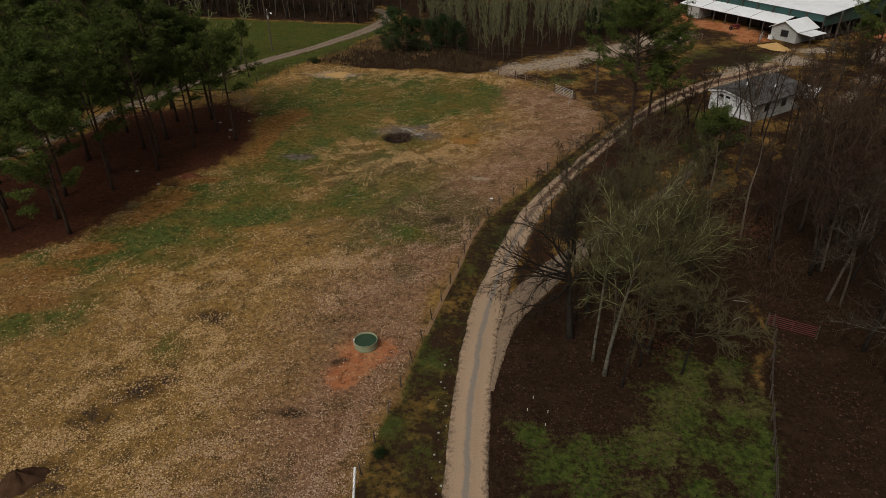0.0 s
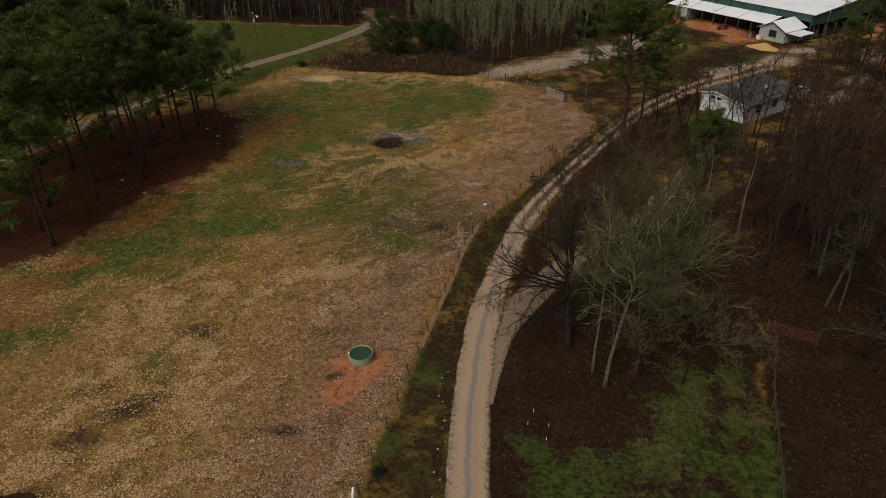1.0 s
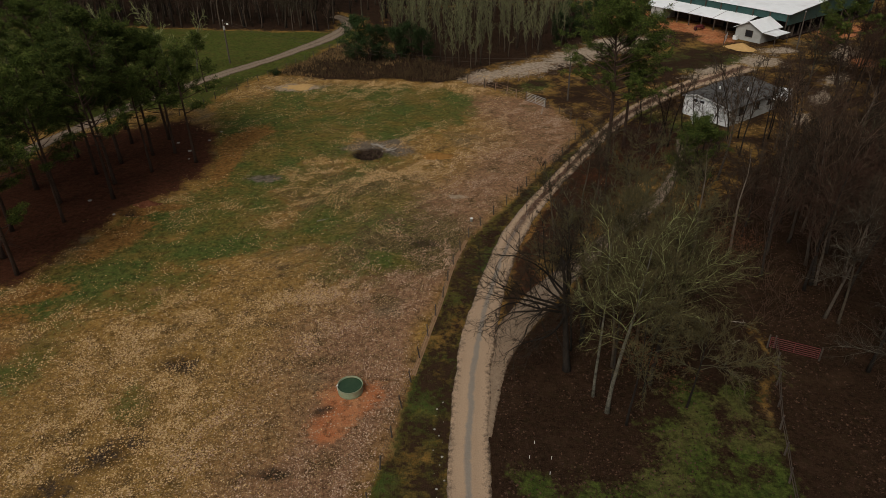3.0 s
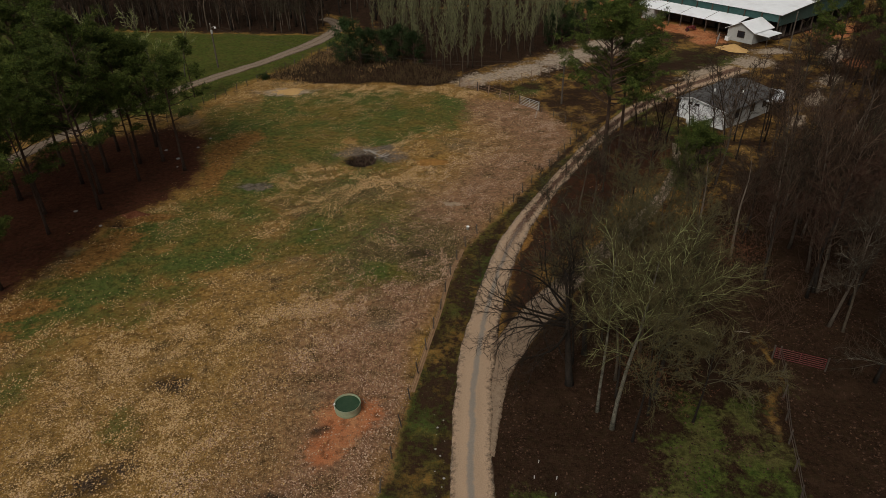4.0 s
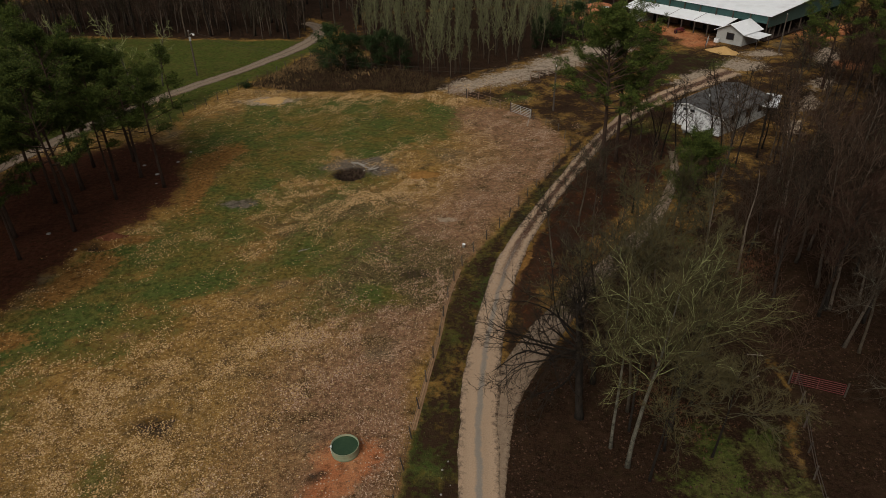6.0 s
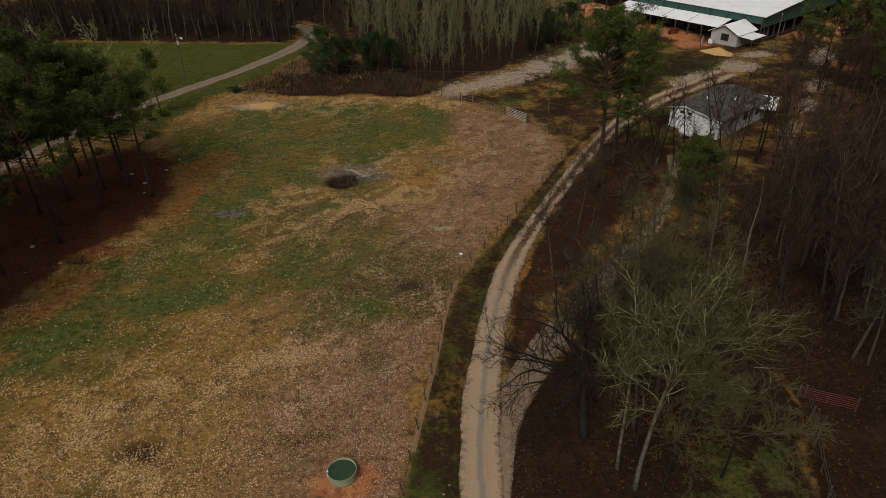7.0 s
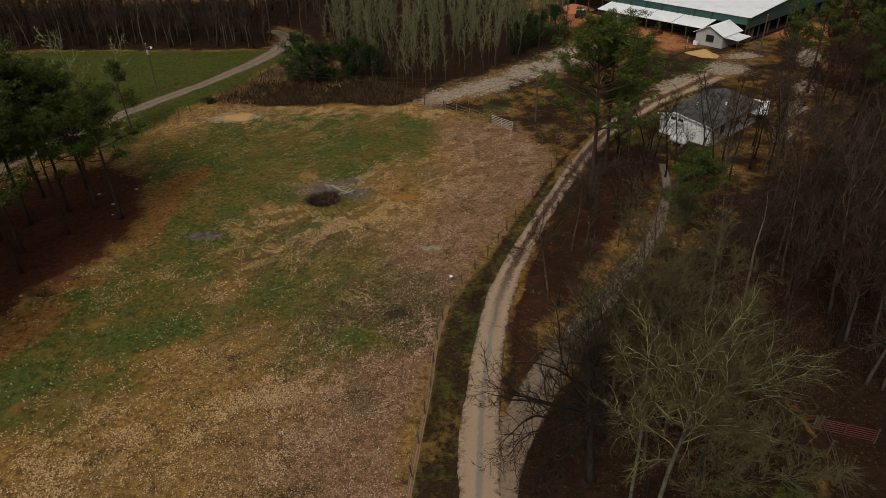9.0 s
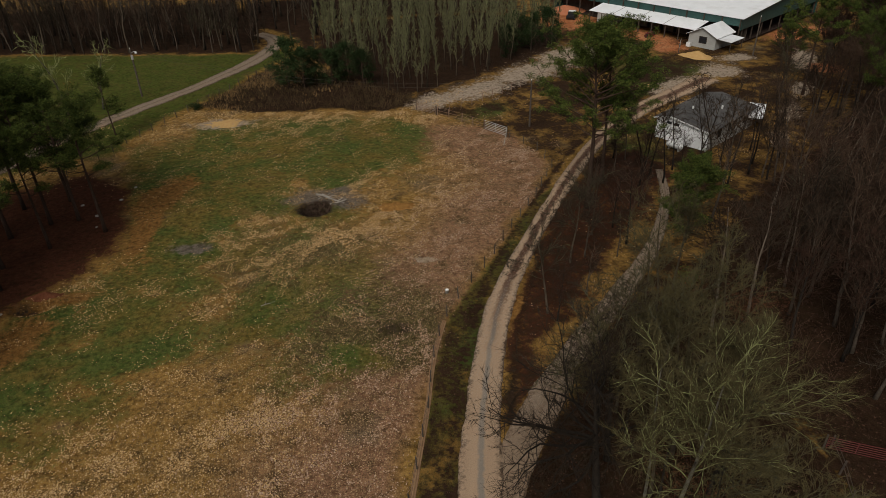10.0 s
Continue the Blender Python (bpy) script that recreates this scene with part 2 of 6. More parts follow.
def ribbed_metal(name, a, b, gap, rough=0.45, stain=None):
    """Ribbed sheet metal, ribs along the object's y."""
    m = surface(name, a, b, 0.6, rough, 0.0, stain=stain, fine=12)
    n, l, p = m.node_tree.nodes, m.node_tree.links, m.node_tree.nodes["Principled BSDF"]
    w = n.new("ShaderNodeTexWave")
    w.wave_type, w.bands_direction = "BANDS", "X"
    w.inputs["Scale"].default_value = 0.314 / gap
    l.new(n.new("ShaderNodeTexCoord").outputs["Object"], w.inputs["Vector"])
    k = n.new("ShaderNodeBump")
    k.inputs["Strength"].default_value, k.inputs["Distance"].default_value = 0.5, 0.03
    l.new(ramp(n, l, w.outputs["Fac"], 0.8, 1.0), k.inputs["Height"])
    l.new(k.outputs[0], p.inputs["Normal"])
    return m


GROUND = ground_material()
GRAVEL = road_material("gravel_lane", (0.360, 0.250, 0.162), (0.222, 0.188, 0.152), (0.15, 0.105, 0.070), (0.085, 0.042, 0.025))
TRACK = road_material("dirt_track", (0.20, 0.15, 0.108), (0.15, 0.108, 0.074), (0.060, 0.038, 0.024), None, (0.27, 0.19, 0.125))
PINE_BARK = surface("pine_bark", (0.035, 0.023, 0.017), (0.085, 0.055, 0.040), 4.0, 0.95, 0.8, vary=0.2, stretch=(1, 1, 0.35))
GREY_BARK = surface("grey_bark", (0.035, 0.027, 0.019), (0.095, 0.075, 0.053), 3.0, 0.95, 0.8, vary=0.3, stretch=(1, 1, 0.4))
WOOD_BARK = surface("woodland_bark", (0.040, 0.031, 0.024), (0.135, 0.108, 0.082), 2.0, 0.95, 0.8, vary=0.5, stretch=(1, 1, 0.4))
WOOD_LIMB = surface("woodland_limb", (0.036, 0.024, 0.017), (0.120, 0.082, 0.056), 1.5, 0.95, 0.3, vary=0.5)
BRAMBLE = surface("olive_brown_bramble", (0.030, 0.021, 0.011), (0.105, 0.072, 0.036), 0.5, 0.95, 0.0)
DARK_BARK = surface("dark_bark", (0.013, 0.011, 0.009), (0.036, 0.029, 0.023), 3.0, 0.95, 0.8, vary=0.25, stretch=(1, 1, 0.4))
PALE_BARK = surface("pale_lichen_bark", (0.018, 0.015, 0.011), (0.20, 0.185, 0.14), 2.6, 0.9, 0.6, vary=0.25, stain=(0.030, 0.026, 0.019))
LICHEN = surface("lichened_branch", (0.042, 0.042, 0.020), (0.36, 0.38, 0.165), 1.6, 0.95, 0.5, vary=0.1)
DULL_LICHEN = surface("dull_lichened_branch", (0.022, 0.018, 0.012), (0.11, 0.105, 0.060), 1.6, 0.95, 0.5, vary=0.2, stain=(0.035, 0.030, 0.020))
OLIVE_BROWN = surface("olive_brown_twig", (0.034, 0.027, 0.012), (0.105, 0.088, 0.040), 1.2, 0.95, 0.0, vary=0.3)
TWIG = surface("brown_twig", (0.020, 0.0145, 0.0095), (0.054, 0.039, 0.026), 1.2, 0.95, 0.0, vary=0.3)
RED_TWIG = surface("reddish_twig", (0.020, 0.0105, 0.007), (0.055, 0.030, 0.020), 1.2, 0.95, 0.0, vary=0.3)
TAN_TWIG = surface("tan_brown_twig", (0.026, 0.016, 0.010), (0.078, 0.048, 0.031), 1.2, 0.95, 0.0, vary=0.3)
FOREST_TWIG = surface("grey_brown_forest_twig", (0.034, 0.025, 0.018), (0.088, 0.066, 0.046), 1.2, 0.95, 0.0, vary=0.35)
OLIVE_TWIG = surface("olive_twig", (0.082, 0.084, 0.038), (0.185, 0.185, 0.095), 1.2, 0.95, 0.0, vary=0.3)
NEEDLES = leafy("pine_needles", [(0.010, 0.018, 0.005), (0.029, 0.043, 0.009), (0.056, 0.076, 0.015), (0.098, 0.108, 0.024)])
CEDAR = leafy("cedar_foliage", [(0.010, 0.019, 0.006), (0.022, 0.037, 0.012), (0.036, 0.052, 0.017)])
OAK_LEAVES = leafy("clinging_brown_leaves", [(0.10, 0.04, 0.02), (0.17, 0.07, 0.03), (0.13, 0.055, 0.03)])
PINK_LEAVES = leafy("fallen_pinkish_leaves", [(0.15, 0.078, 0.043), (0.35, 0.205, 0.122), (0.46, 0.295, 0.190), (0.57, 0.405, 0.285), (0.24, 0.128, 0.072)])
FALLEN = leafy("fallen_pale_leaves", [(0.16, 0.085, 0.030), (0.38, 0.232, 0.090), (0.47, 0.305, 0.138), (0.56, 0.390, 0.205), (0.31, 0.170, 0.062)])
LITTER = leafy("brown_leaf_litter", [(0.012, 0.007, 0.0045), (0.032, 0.017, 0.011), (0.056, 0.030, 0.019), (0.085, 0.048, 0.031), (0.022, 0.012, 0.0075)])
GRASS = leafy("short_green_grass", [(0.020, 0.038, 0.008), (0.036, 0.058, 0.013), (0.060, 0.078, 0.020), (0.10, 0.088, 0.033)])
DRY_GRASS = leafy("tall_dry_grass", [(0.13, 0.075, 0.032), (0.20, 0.125, 0.055), (0.26, 0.17, 0.08), (0.10, 0.065, 0.03)])
POST_WOOD = surface("weathered_post", (0.05, 0.040, 0.033), (0.11, 0.09, 0.07), 6.0, 0.9, 0.5, vary=0.3)
GREY_WOOD = surface("grey_weathered_wood", (0.17, 0.15, 0.125), (0.30, 0.27, 0.225), 4.0, 0.9, 0.4, vary=0.2)
WIRE = surface("fence_wire", (0.045, 0.038, 0.03), (0.08, 0.068, 0.055), 8.0, 0.8, 0.0)
RUST = surface("rusty_pipe", (0.14, 0.085, 0.058), (0.25, 0.165, 0.115), 5.0, 0.8, 0.2, vary=0.15)
GALV = surface("galvanised_steel", (0.36, 0.36, 0.34), (0.52, 0.52, 0.49), 2.0, 0.5, 0.1, metal=0.3, stain=(0.25, 0.22, 0.18))
RED_PAINT = surface("red_gate_paint", (0.075, 0.010, 0.011), (0.13, 0.022, 0.022), 3.0, 0.6, 0.1, stain=(0.12, 0.05, 0.04))
WHITE_ROOF = ribbed_metal("white_metal_roof", (0.70, 0.715, 0.72), (0.80, 0.81, 0.815), 0.9, stain=(0.60, 0.60, 0.59))
TEAL = ribbed_metal("dark_green_metal_siding", (0.020, 0.055, 0.050), (0.034, 0.080, 0.072), 0.3)
DARK_WOOD = surface("dark_stall_wood", (0.045, 0.035, 0.028), (0.09, 0.07, 0.055), 2.0, 0.9, 0.3, vary=0.2)
GREY_SIDING = ribbed_metal("grey_board_siding", (0.30, 0.30, 0.28), (0.40, 0.395, 0.37), 0.2, 0.8, stain=(0.24, 0.23, 0.20))
WHITE_WALL = ribbed_metal("white_vinyl_siding", (0.70, 0.71, 0.71), (0.82, 0.82, 0.815), 0.25, 0.6, stain=(0.58, 0.58, 0.57))
SHINGLE = surface("dark_grey_shingles", (0.045, 0.043, 0.042), (0.10, 0.095, 0.09), 1.2, 0.9, 0.5, fine=14, stain=(0.13, 0.12, 0.11))
WHITE_PAINT = surface("white_enamel", (0.62, 0.62, 0.60), (0.75, 0.75, 0.73), 2.0, 0.4, 0.0, stain=(0.5, 0.48, 0.44))
BLACK = surface("black_rubber", (0.015, 0.015, 0.015), (0.03, 0.03, 0.03), 8.0, 0.8, 0.2)
GLASS_DARK = surface("dark_window_glass", (0.012, 0.014, 0.016), (0.02, 0.022, 0.025), 1.0, 0.08, 0.0)
PATH_SOIL = surface("bare_tan_soil", (0.19, 0.108, 0.055), (0.28, 0.175, 0.098), 3.0, 0.95, 0.4, stain=(0.16, 0.09, 0.05))
TANK_PAINT = surface("green_galvanised_tank", (0.16, 0.20, 0.12), (0.27, 0.30, 0.19), 3.0, 0.6, 0.1, stain=(0.26, 0.18, 0.10))
WATER = surface("algae_green_water", (0.018, 0.040, 0.020), (0.032, 0.058, 0.028), 1.5, 0.12, 0.05)
SAND = surface("yellow_sand", (0.36, 0.22, 0.085), (0.47, 0.30, 0.125), 2.0, 0.95, 0.5)
DARK_FLOOR = surface("dark_brown_floor", (0.018, 0.012, 0.010), (0.045, 0.030, 0.024), 2.0, 0.95, 0.7)
RUST_SOIL = surface("rust_brown_leaf_heap", (0.13, 0.062, 0.018), (0.30, 0.155, 0.045), 2.5, 0.95, 0.8)
RED_EARTH = surface("dark_red_earth", (0.075, 0.024, 0.012), (0.17, 0.066, 0.034), 2.0, 0.95, 0.7)
BROWN_EARTH = surface("dark_brown_earth", (0.030, 0.016, 0.009), (0.085, 0.046, 0.026), 2.0, 0.95, 0.8)
STONE = surface("pale_field_stone", (0.20, 0.18, 0.155), (0.33, 0.31, 0.275), 3.0, 0.9, 0.4, vary=0.15)
CLAY = surface("red_clay", (0.36, 0.12, 0.06), (0.45, 0.19, 0.10), 1.0, 0.95, 0.6)


# ---- shapes ----
def lattice(ix, iy):
    h = (ix * 374761393 + iy * 668265263) & 0x7FFFFFFF
    h = ((h ^ (h >> 13)) * 1274126177) & 0x7FFFFFFF
    return ((h ^ (h >> 16)) & 0xFFFF) / 65535.0


def grain(x, y, size, octaves=4):
    """Value noise, 0 to 1, over arrays of places."""
    x, y = np.asarray(x, float) / size + 1000.0, np.asarray(y, float) / size + 1000.0
    total, amp, out = 0.0, 1.0, 0.0
    for _ in range(octaves):
        ix, iy = np.floor(x).astype(np.int64), np.floor(y).astype(np.int64)
        fx, fy = x - ix, y - iy
        fx, fy = fx * fx * (3 - 2 * fx), fy * fy * (3 - 2 * fy)
        out = out + amp * ((lattice(ix, iy) * (1 - fx) + lattice(ix + 1, iy) * fx) * (1 - fy) + (lattice(ix, iy + 1) * (1 - fx) + lattice(ix + 1, iy + 1) * fx) * fy)
        total, amp, x, y = total + amp, amp * 0.5, x * 2.03 + 17.1, y * 2.03 + 5.7
    return out / total


def blob(x, y, cx, cy, rx, ry, turn=0.0):
    """1 in the middle of an ellipse, 0.5 on its rim, 0 far out."""
    c, s = math.cos(radians(turn)), math.sin(radians(turn))
    dx, dy = x - cx, y - cy
    return 1 / (1 + (((dx * c + dy * s) / rx) ** 2 + ((dy * c - dx * s) / ry) ** 2) ** 1.5)


def ground_z(x, y):
    x, y = np.asarray(x, float), np.asarray(y, float)
    z = -0.7 - 0.02 * np.clip(x, -60, 90) - 0.006 * (np.clip(y, 0, 200) - 50)
    z = z + 0.22 * (grain(x, y, 11.0, 2) - 0.5) + 0.10 * (grain(x, y, 2.2, 2) - 0.5)
    pit = ((x + 4.5) / 1.25) ** 2 + ((y - 84.3) / 1.15) ** 2
    z = z - 1.5 * np.exp(-pit * pit) + 0.35 * np.exp(-((np.sqrt(pit) - 1.7) / 0.6) ** 2)
    hole = ((x + 29.4) / 1.4) ** 2 + ((y - 71.7) / 0.9) ** 2
    return z - 0.9 * np.exp(-hole * hole) + 0.25 * np.exp(-((np.sqrt(hole) - 1.6) / 0.6) ** 2)


def gz(x, y):
    return float(ground_z(x, y))


def away(x, y, line):
    """The distance of places from a broken line."""
    best = np.full(np.shape(x), 1e9)
    for (ax, ay), (bx, by) in zip(line, line[1:]):
        k = np.clip(((x - ax) * (bx - ax) + (y - ay) * (by - ay)) / ((bx - ax) ** 2 + (by - ay) ** 2), 0, 1)
        best = np.minimum(best, np.hypot(x - ax - k * (bx - ax), y - ay - k * (by - ay)))
    return best


def inside(x, y, poly):
    """Whether places lie in a polygon."""
    x, y = np.asarray(x, float), np.asarray(y, float)
    odd = np.zeros(x.shape, bool)
    for (ax, ay), (bx, by) in zip(poly, poly[1:] + poly[:1]):
        if ay != by:
            odd ^= ((ay > y) != (by > y)) & (x < (bx - ax) * (y - ay) / (by - ay) + ax)
    return odd


def soft_inside(x, y, poly, soft):
    """1 well inside a polygon, 0.5 on its edge, 0 well outside."""
    d = away(x, y, poly + poly[:1])
    return np.clip(0.5 + np.where(inside(x, y, poly), d, -d) / (2 * soft), 0, 1)


def mesh_of(name, verts, faces, mat, smooth=False):
    me = bpy.data.meshes.new(name)
    me.from_pydata(verts, [], faces)
    me.materials.append(mat)
    if smooth:
        me.polygons.foreach_set("use_smooth", np.ones(len(me.polygons), bool))
    me.update()
    return me


def quick_mesh(name, co, corners, mat):
    """A mesh from arrays: co (n, 3) and corners (m, 3 or 4)."""
    me = bpy.data.meshes.new(name)
    k = corners.shape[1]
    me.vertices.add(len(co))
    me.vertices.foreach_set("co", np.ascontiguousarray(co, np.float32).ravel())
    me.loops.add(corners.size)
    me.loops.foreach_set("vertex_index", np.ascontiguousarray(corners, np.int32).ravel())
    me.polygons.add(len(corners))
    me.polygons.foreach_set("loop_start", np.arange(0, corners.size, k, dtype=np.int32))
    me.materials.append(mat)
    me.update(calc_edges=True)
    return me


class Shape:
    """Collects tubes, boxes and sheets of one mesh."""

    def __init__(self):
        self.v, self.f = [], []

    def tube(self, pts, radii, sides=5, caps=True):
        base = len(self.v)
        pts = [Vector(p) for p in pts]
        for k, p in enumerate(pts):
            d = (pts[min(k + 1, len(pts) - 1)] - pts[max(k - 1, 0)]).normalized()
            side = d.orthogonal().normalized() if abs(d.z) > 0.9 else d.cross(Vector((0, 0, 1))).normalized()
            up = side.cross(d)
            for j in range(sides):
                a = 2 * math.pi * j / sides
                self.v.append(tuple(p + radii[k] * (math.cos(a) * side + math.sin(a) * up)))
        for k in range(len(pts) - 1):
            for j in range(sides):
                a, b = base + k * sides + j, base + k * sides + (j + 1) % sides
                self.f.append((a, b, b + sides, a + sides))
        if caps:
            self.f.append(tuple(base + j for j in reversed(range(sides))))
            self.f.append(tuple(base + (len(pts) - 1) * sides + j for j in range(sides)))
        return self

    def spike(self, a, b, r):
        """A three-sided twig from a to a point at b."""
        a, b = Vector(a), Vector(b)
        d = (b - a).normalized()
        side = d.orthogonal().normalized() * r
        up = d.cross(side)
        i = len(self.v)
        self.v += [tuple(a + side), tuple(a - 0.5 * side + 0.87 * up), tuple(a - 0.5 * side - 0.87 * up), tuple(b)]
        self.f += [(i, i + 1, i + 3), (i + 1, i + 2, i + 3), (i + 2, i, i + 3)]
        return self

    def box(self, lo, hi, m=None):
        base = len(self.v)
        for z in (lo[2], hi[2]):
            for x, y in ((lo[0], lo[1]), (hi[0], lo[1]), (hi[0], hi[1]), (lo[0], hi[1])):
                p = Vector((x, y, z))
                self.v.append(tuple(m @ p if m else p))
        self.f += [tuple(base + k for k in q) for q in ((3, 2, 1, 0), (4, 5, 6, 7), (0, 1, 5, 4), (1, 2, 6, 5), (2, 3, 7, 6), (3, 0, 4, 7))]
        return self

    def slab(self, corners, thick):
        """A sheet through four corners, thickened downwards."""
        base = len(self.v)
        self.v += [tuple(c) for c in corners] + [(c[0], c[1], c[2] - thick) for c in corners]
        self.f += [tuple(base + k for k in q) for q in ((0, 1, 2, 3), (7, 6, 5, 4), (0, 4, 5, 1), (1, 5, 6, 2), (2, 6, 7, 3), (3, 7, 4, 0))]
        return self

    def prism(self, outline, y0, y1):
        """An outline in x and z, drawn along y."""
        base, k = len(self.v), len(outline)
        self.v += [(x, y0, z) for x, z in outline] + [(x, y1, z) for x, z in outline]
        self.f += [tuple(base + j for j in range(k)), tuple(base + k + j for j in reversed(range(k)))]
        self.f += [(base + (j + 1) % k, base + j, base + k + j, base + k + (j + 1) % k) for j in range(k)]
        return self

    def spin(self, profile, sides=24, centre=(0, 0)):
        """A profile of (radius, z) turned round the upright through centre."""
        base = len(self.v)
        for r, z in profile:
            for j in range(sides):
                a = 2 * math.pi * j / sides
                self.v.append((centre[0] + r * math.cos(a), centre[1] + r * math.sin(a), z))
        for k in range(len(profile) - 1):
            for j in range(sides):
                a, b = base + k * sides + j, base + k * sides + (j + 1) % sides
                self.f.append((a, b, b + sides, a + sides))
        return self

    def mesh(self, name, mat, smooth=False):
        return mesh_of(name, self.v, self.f, mat, smooth)


def part(name, shape, mat, parent, label="", smooth=False):
    ob = new(name, shape.mesh(name, mat, smooth) if isinstance(shape, Shape) else shape)
    ob.parent = parent
    return tagged(ob, label)


def thing(name, m, label, category, group="", kind=""):
    ob = new(name)
    ob.empty_display_size = 0.3
    ob.matrix_basis = m
    return tagged(ob, label, category, group, kind)


def on_ground(x, y, turn=0.0, lift=0.0):
    return pose(x, y, gz(x, y) + lift, 0, 0, turn)


# ---- plan ----
FENCE_LINE = [(-18.0, -30.0), (-11.0, 8.0), (-7.4, 24.0), (-6.6, 27.4), (-5.0, 33.2), (-3.4, 38.0), (-1.9, 42.9), (-0.2, 48.0), (1.3, 52.3), (2.3, 55.9), (3.4, 59.2), (4.8, 62.4), (7.0, 65.6), (10.6, 69.8), (15.0, 76.0), (20.0, 82.6), (24.5, 89.5), (24.5, 95.0), (22.4, 100.0)]
GATE_LINE = [(22.1, 100.2), (19.9, 103.5)]
CORNER_LINE = [(19.9, 103.5), (18.4, 105.8), (17.2, 107.7), (15.6, 109.3), (14.7, 110.6)]
PANEL_LINE = [(14.7, 110.6), (12.2, 113.4)]
PIPE_LINE = [(14.7, 110.6), (18.7, 112.7), (24.8, 116.4), (31.2, 120.5), (39.0, 125.2), (48.0, 131.0), (56.0, 136.5)]
LEFT_FENCE = [(-33.0, 100.0), (-30.0, 105.0), (-27.3, 109.8), (-24.5, 114.7), (-21.6, 119.4), (-17.5, 126.2), (-13.5, 132.1), (-9.6, 138.4), (-6.3, 143.4), (-2.0, 148.5), (1.0, 153.0)]
LANE = [(-6.0, -40.0), (-2.6, -10.0), (-0.6, 14.0), (-0.1, 22.0), (0.2, 27.2), (0.6, 31.0), (1.1, 35.0), (1.9, 39.6), (2.9, 44.2), (4.2, 48.6), (5.6, 53.0), (7.2, 57.2), (9.0, 61.6), (11.2, 65.8), (14.2, 70.4), (17.4, 75.2), (20.5, 79.6), (24.1, 84.6), (28.9, 91.0), (34.2, 97.0), (39.8, 102.3), (46.0, 107.4), (54.5, 112.4), (63.0, 118.0)]
FORK = [(1.9, 36.5), (3.2, 41.4), (4.5, 44.5), (6.15, 47.0), (8.2, 49.7), (10.65, 52.7), (13.5, 55.7), (17.5, 59.6), (22.0, 63.8), (27.0, 68.7), (30.8, 73.7), (34.5, 79.5), (37.0, 86.0)]
LEFT_ROAD = [(-60.0, 72.0), (-52.9, 80.0), (-46.0, 96.0), (-40.0, 107.0), (-33.8, 116.8), (-28.2, 124.0), (-22.6, 130.4), (-16.5, 138.5), (-12.2, 145.2), (-8.7, 153.4), (-7.6, 159.0), (-9.0, 164.0), (-11.5, 166.5)]
PASTURE = [(-19.0, -34.0)] + FENCE_LINE[0:] + [(19.9, 103.5), (14.7, 110.6), (11.5, 113.6), (4.0, 114.5), (-10.6, 118.0), (-20.5, 121.0), (-24.5, 114.7), (-28.5, 107.5), (-27.0, 98.0), (-24.6, 87.5), (-27.5, 78.0), (-32.0, 69.5), (-36.4, 60.0), (-46.0, 55.0), (-60.0, 48.0), (-60.0, -34.0)]
PINE_FLOOR = [(-95.0, 30.0), (-46.0, 55.5), (-36.4, 59.0), (-32.5, 69.0), (-27.8, 77.5), (-24.6, 85.5), (-26.5, 95.0), (-33.0, 100.0), (-44.0, 96.0), (-52.0, 80.0), (-62.0, 70.0), (-95.0, 60.0)]
MEADOW = [(-90.0, 100.0), (-60.0, 98.0), (-46.0, 100.0), (-30.5, 106.0), (-27.0, 111.5), (-21.0, 121.0), (-17.0, 127.8), (-9.0, 140.0), (-3.0, 149.5), (-9.0, 151.0), (-28.0, 154.0), (-58.0, 160.0), (-95.0, 165.0)]
RIGHT_WOODS = [(22.0, 60.0), (25.5, 51.0), (24.0, 47.0), (28.0, 42.0), (31.0, 35.0), (33.0, 18.0), (110.0, 10.0), (130.0, 90.0), (100.0, 108.0), (80.0, 104.0), (66.0, 92.0), (54.0, 84.0), (45.0, 80.0), (38.0, 76.0), (33.5, 70.0), (28.0, 65.0)]
SLOPE_WOODS = [(5.6, 49.0), (6.8, 54.5), (9.2, 60.5), (15.6, 72.0), (22.4, 82.0), (29.5, 91.0), (37.0, 92.0), (39.0, 84.0), (33.0, 79.5), (27.0, 71.5), (19.5, 64.0), (13.4, 57.5), (9.4, 52.6)]
BRUSH = [(12.0, 114.2), (4.0, 115.0), (-10.6, 118.5), (-20.3, 121.6), (-16.5, 127.5), (-9.6, 137.8), (-3.0, 146.5), (2.0, 134.0), (8.0, 125.0), (13.5, 118.0)]
STAND = [(6.0, 124.5), (13.0, 119.0), (17.0, 122.5), (25.0, 127.5), (34.0, 134.0), (46.0, 143.0), (52.0, 156.0), (40.0, 176.0), (2.0, 172.0), (-1.0, 150.0), (2.5, 135.0)]
EAST_WOODS = [(58.0, 87.0), (66.0, 92.0), (82.0, 102.0), (104.0, 108.0), (112.0, 134.0), (98.0, 133.0), (86.0, 119.0), (78.0, 111.0), (68.0, 106.0), (60.0, 97.0)]
FAR_WOODS = [(-110.0, 168.0), (-58.0, 161.0), (-28.0, 155.0), (-13.0, 152.0), (-10.0, 158.0), (-10.0, 172.0), (-18.0, 196.0), (-110.0, 205.0)]
BACK_WOODS = [(-4.5, 150.5), (-1.5, 149.0), (2.0, 174.0), (40.0, 178.0), (54.0, 184.0), (40.0, 205.0), (-16.0, 205.0), (-14.0, 174.0), (-6.0, 168.0), (-4.6, 160.0)]
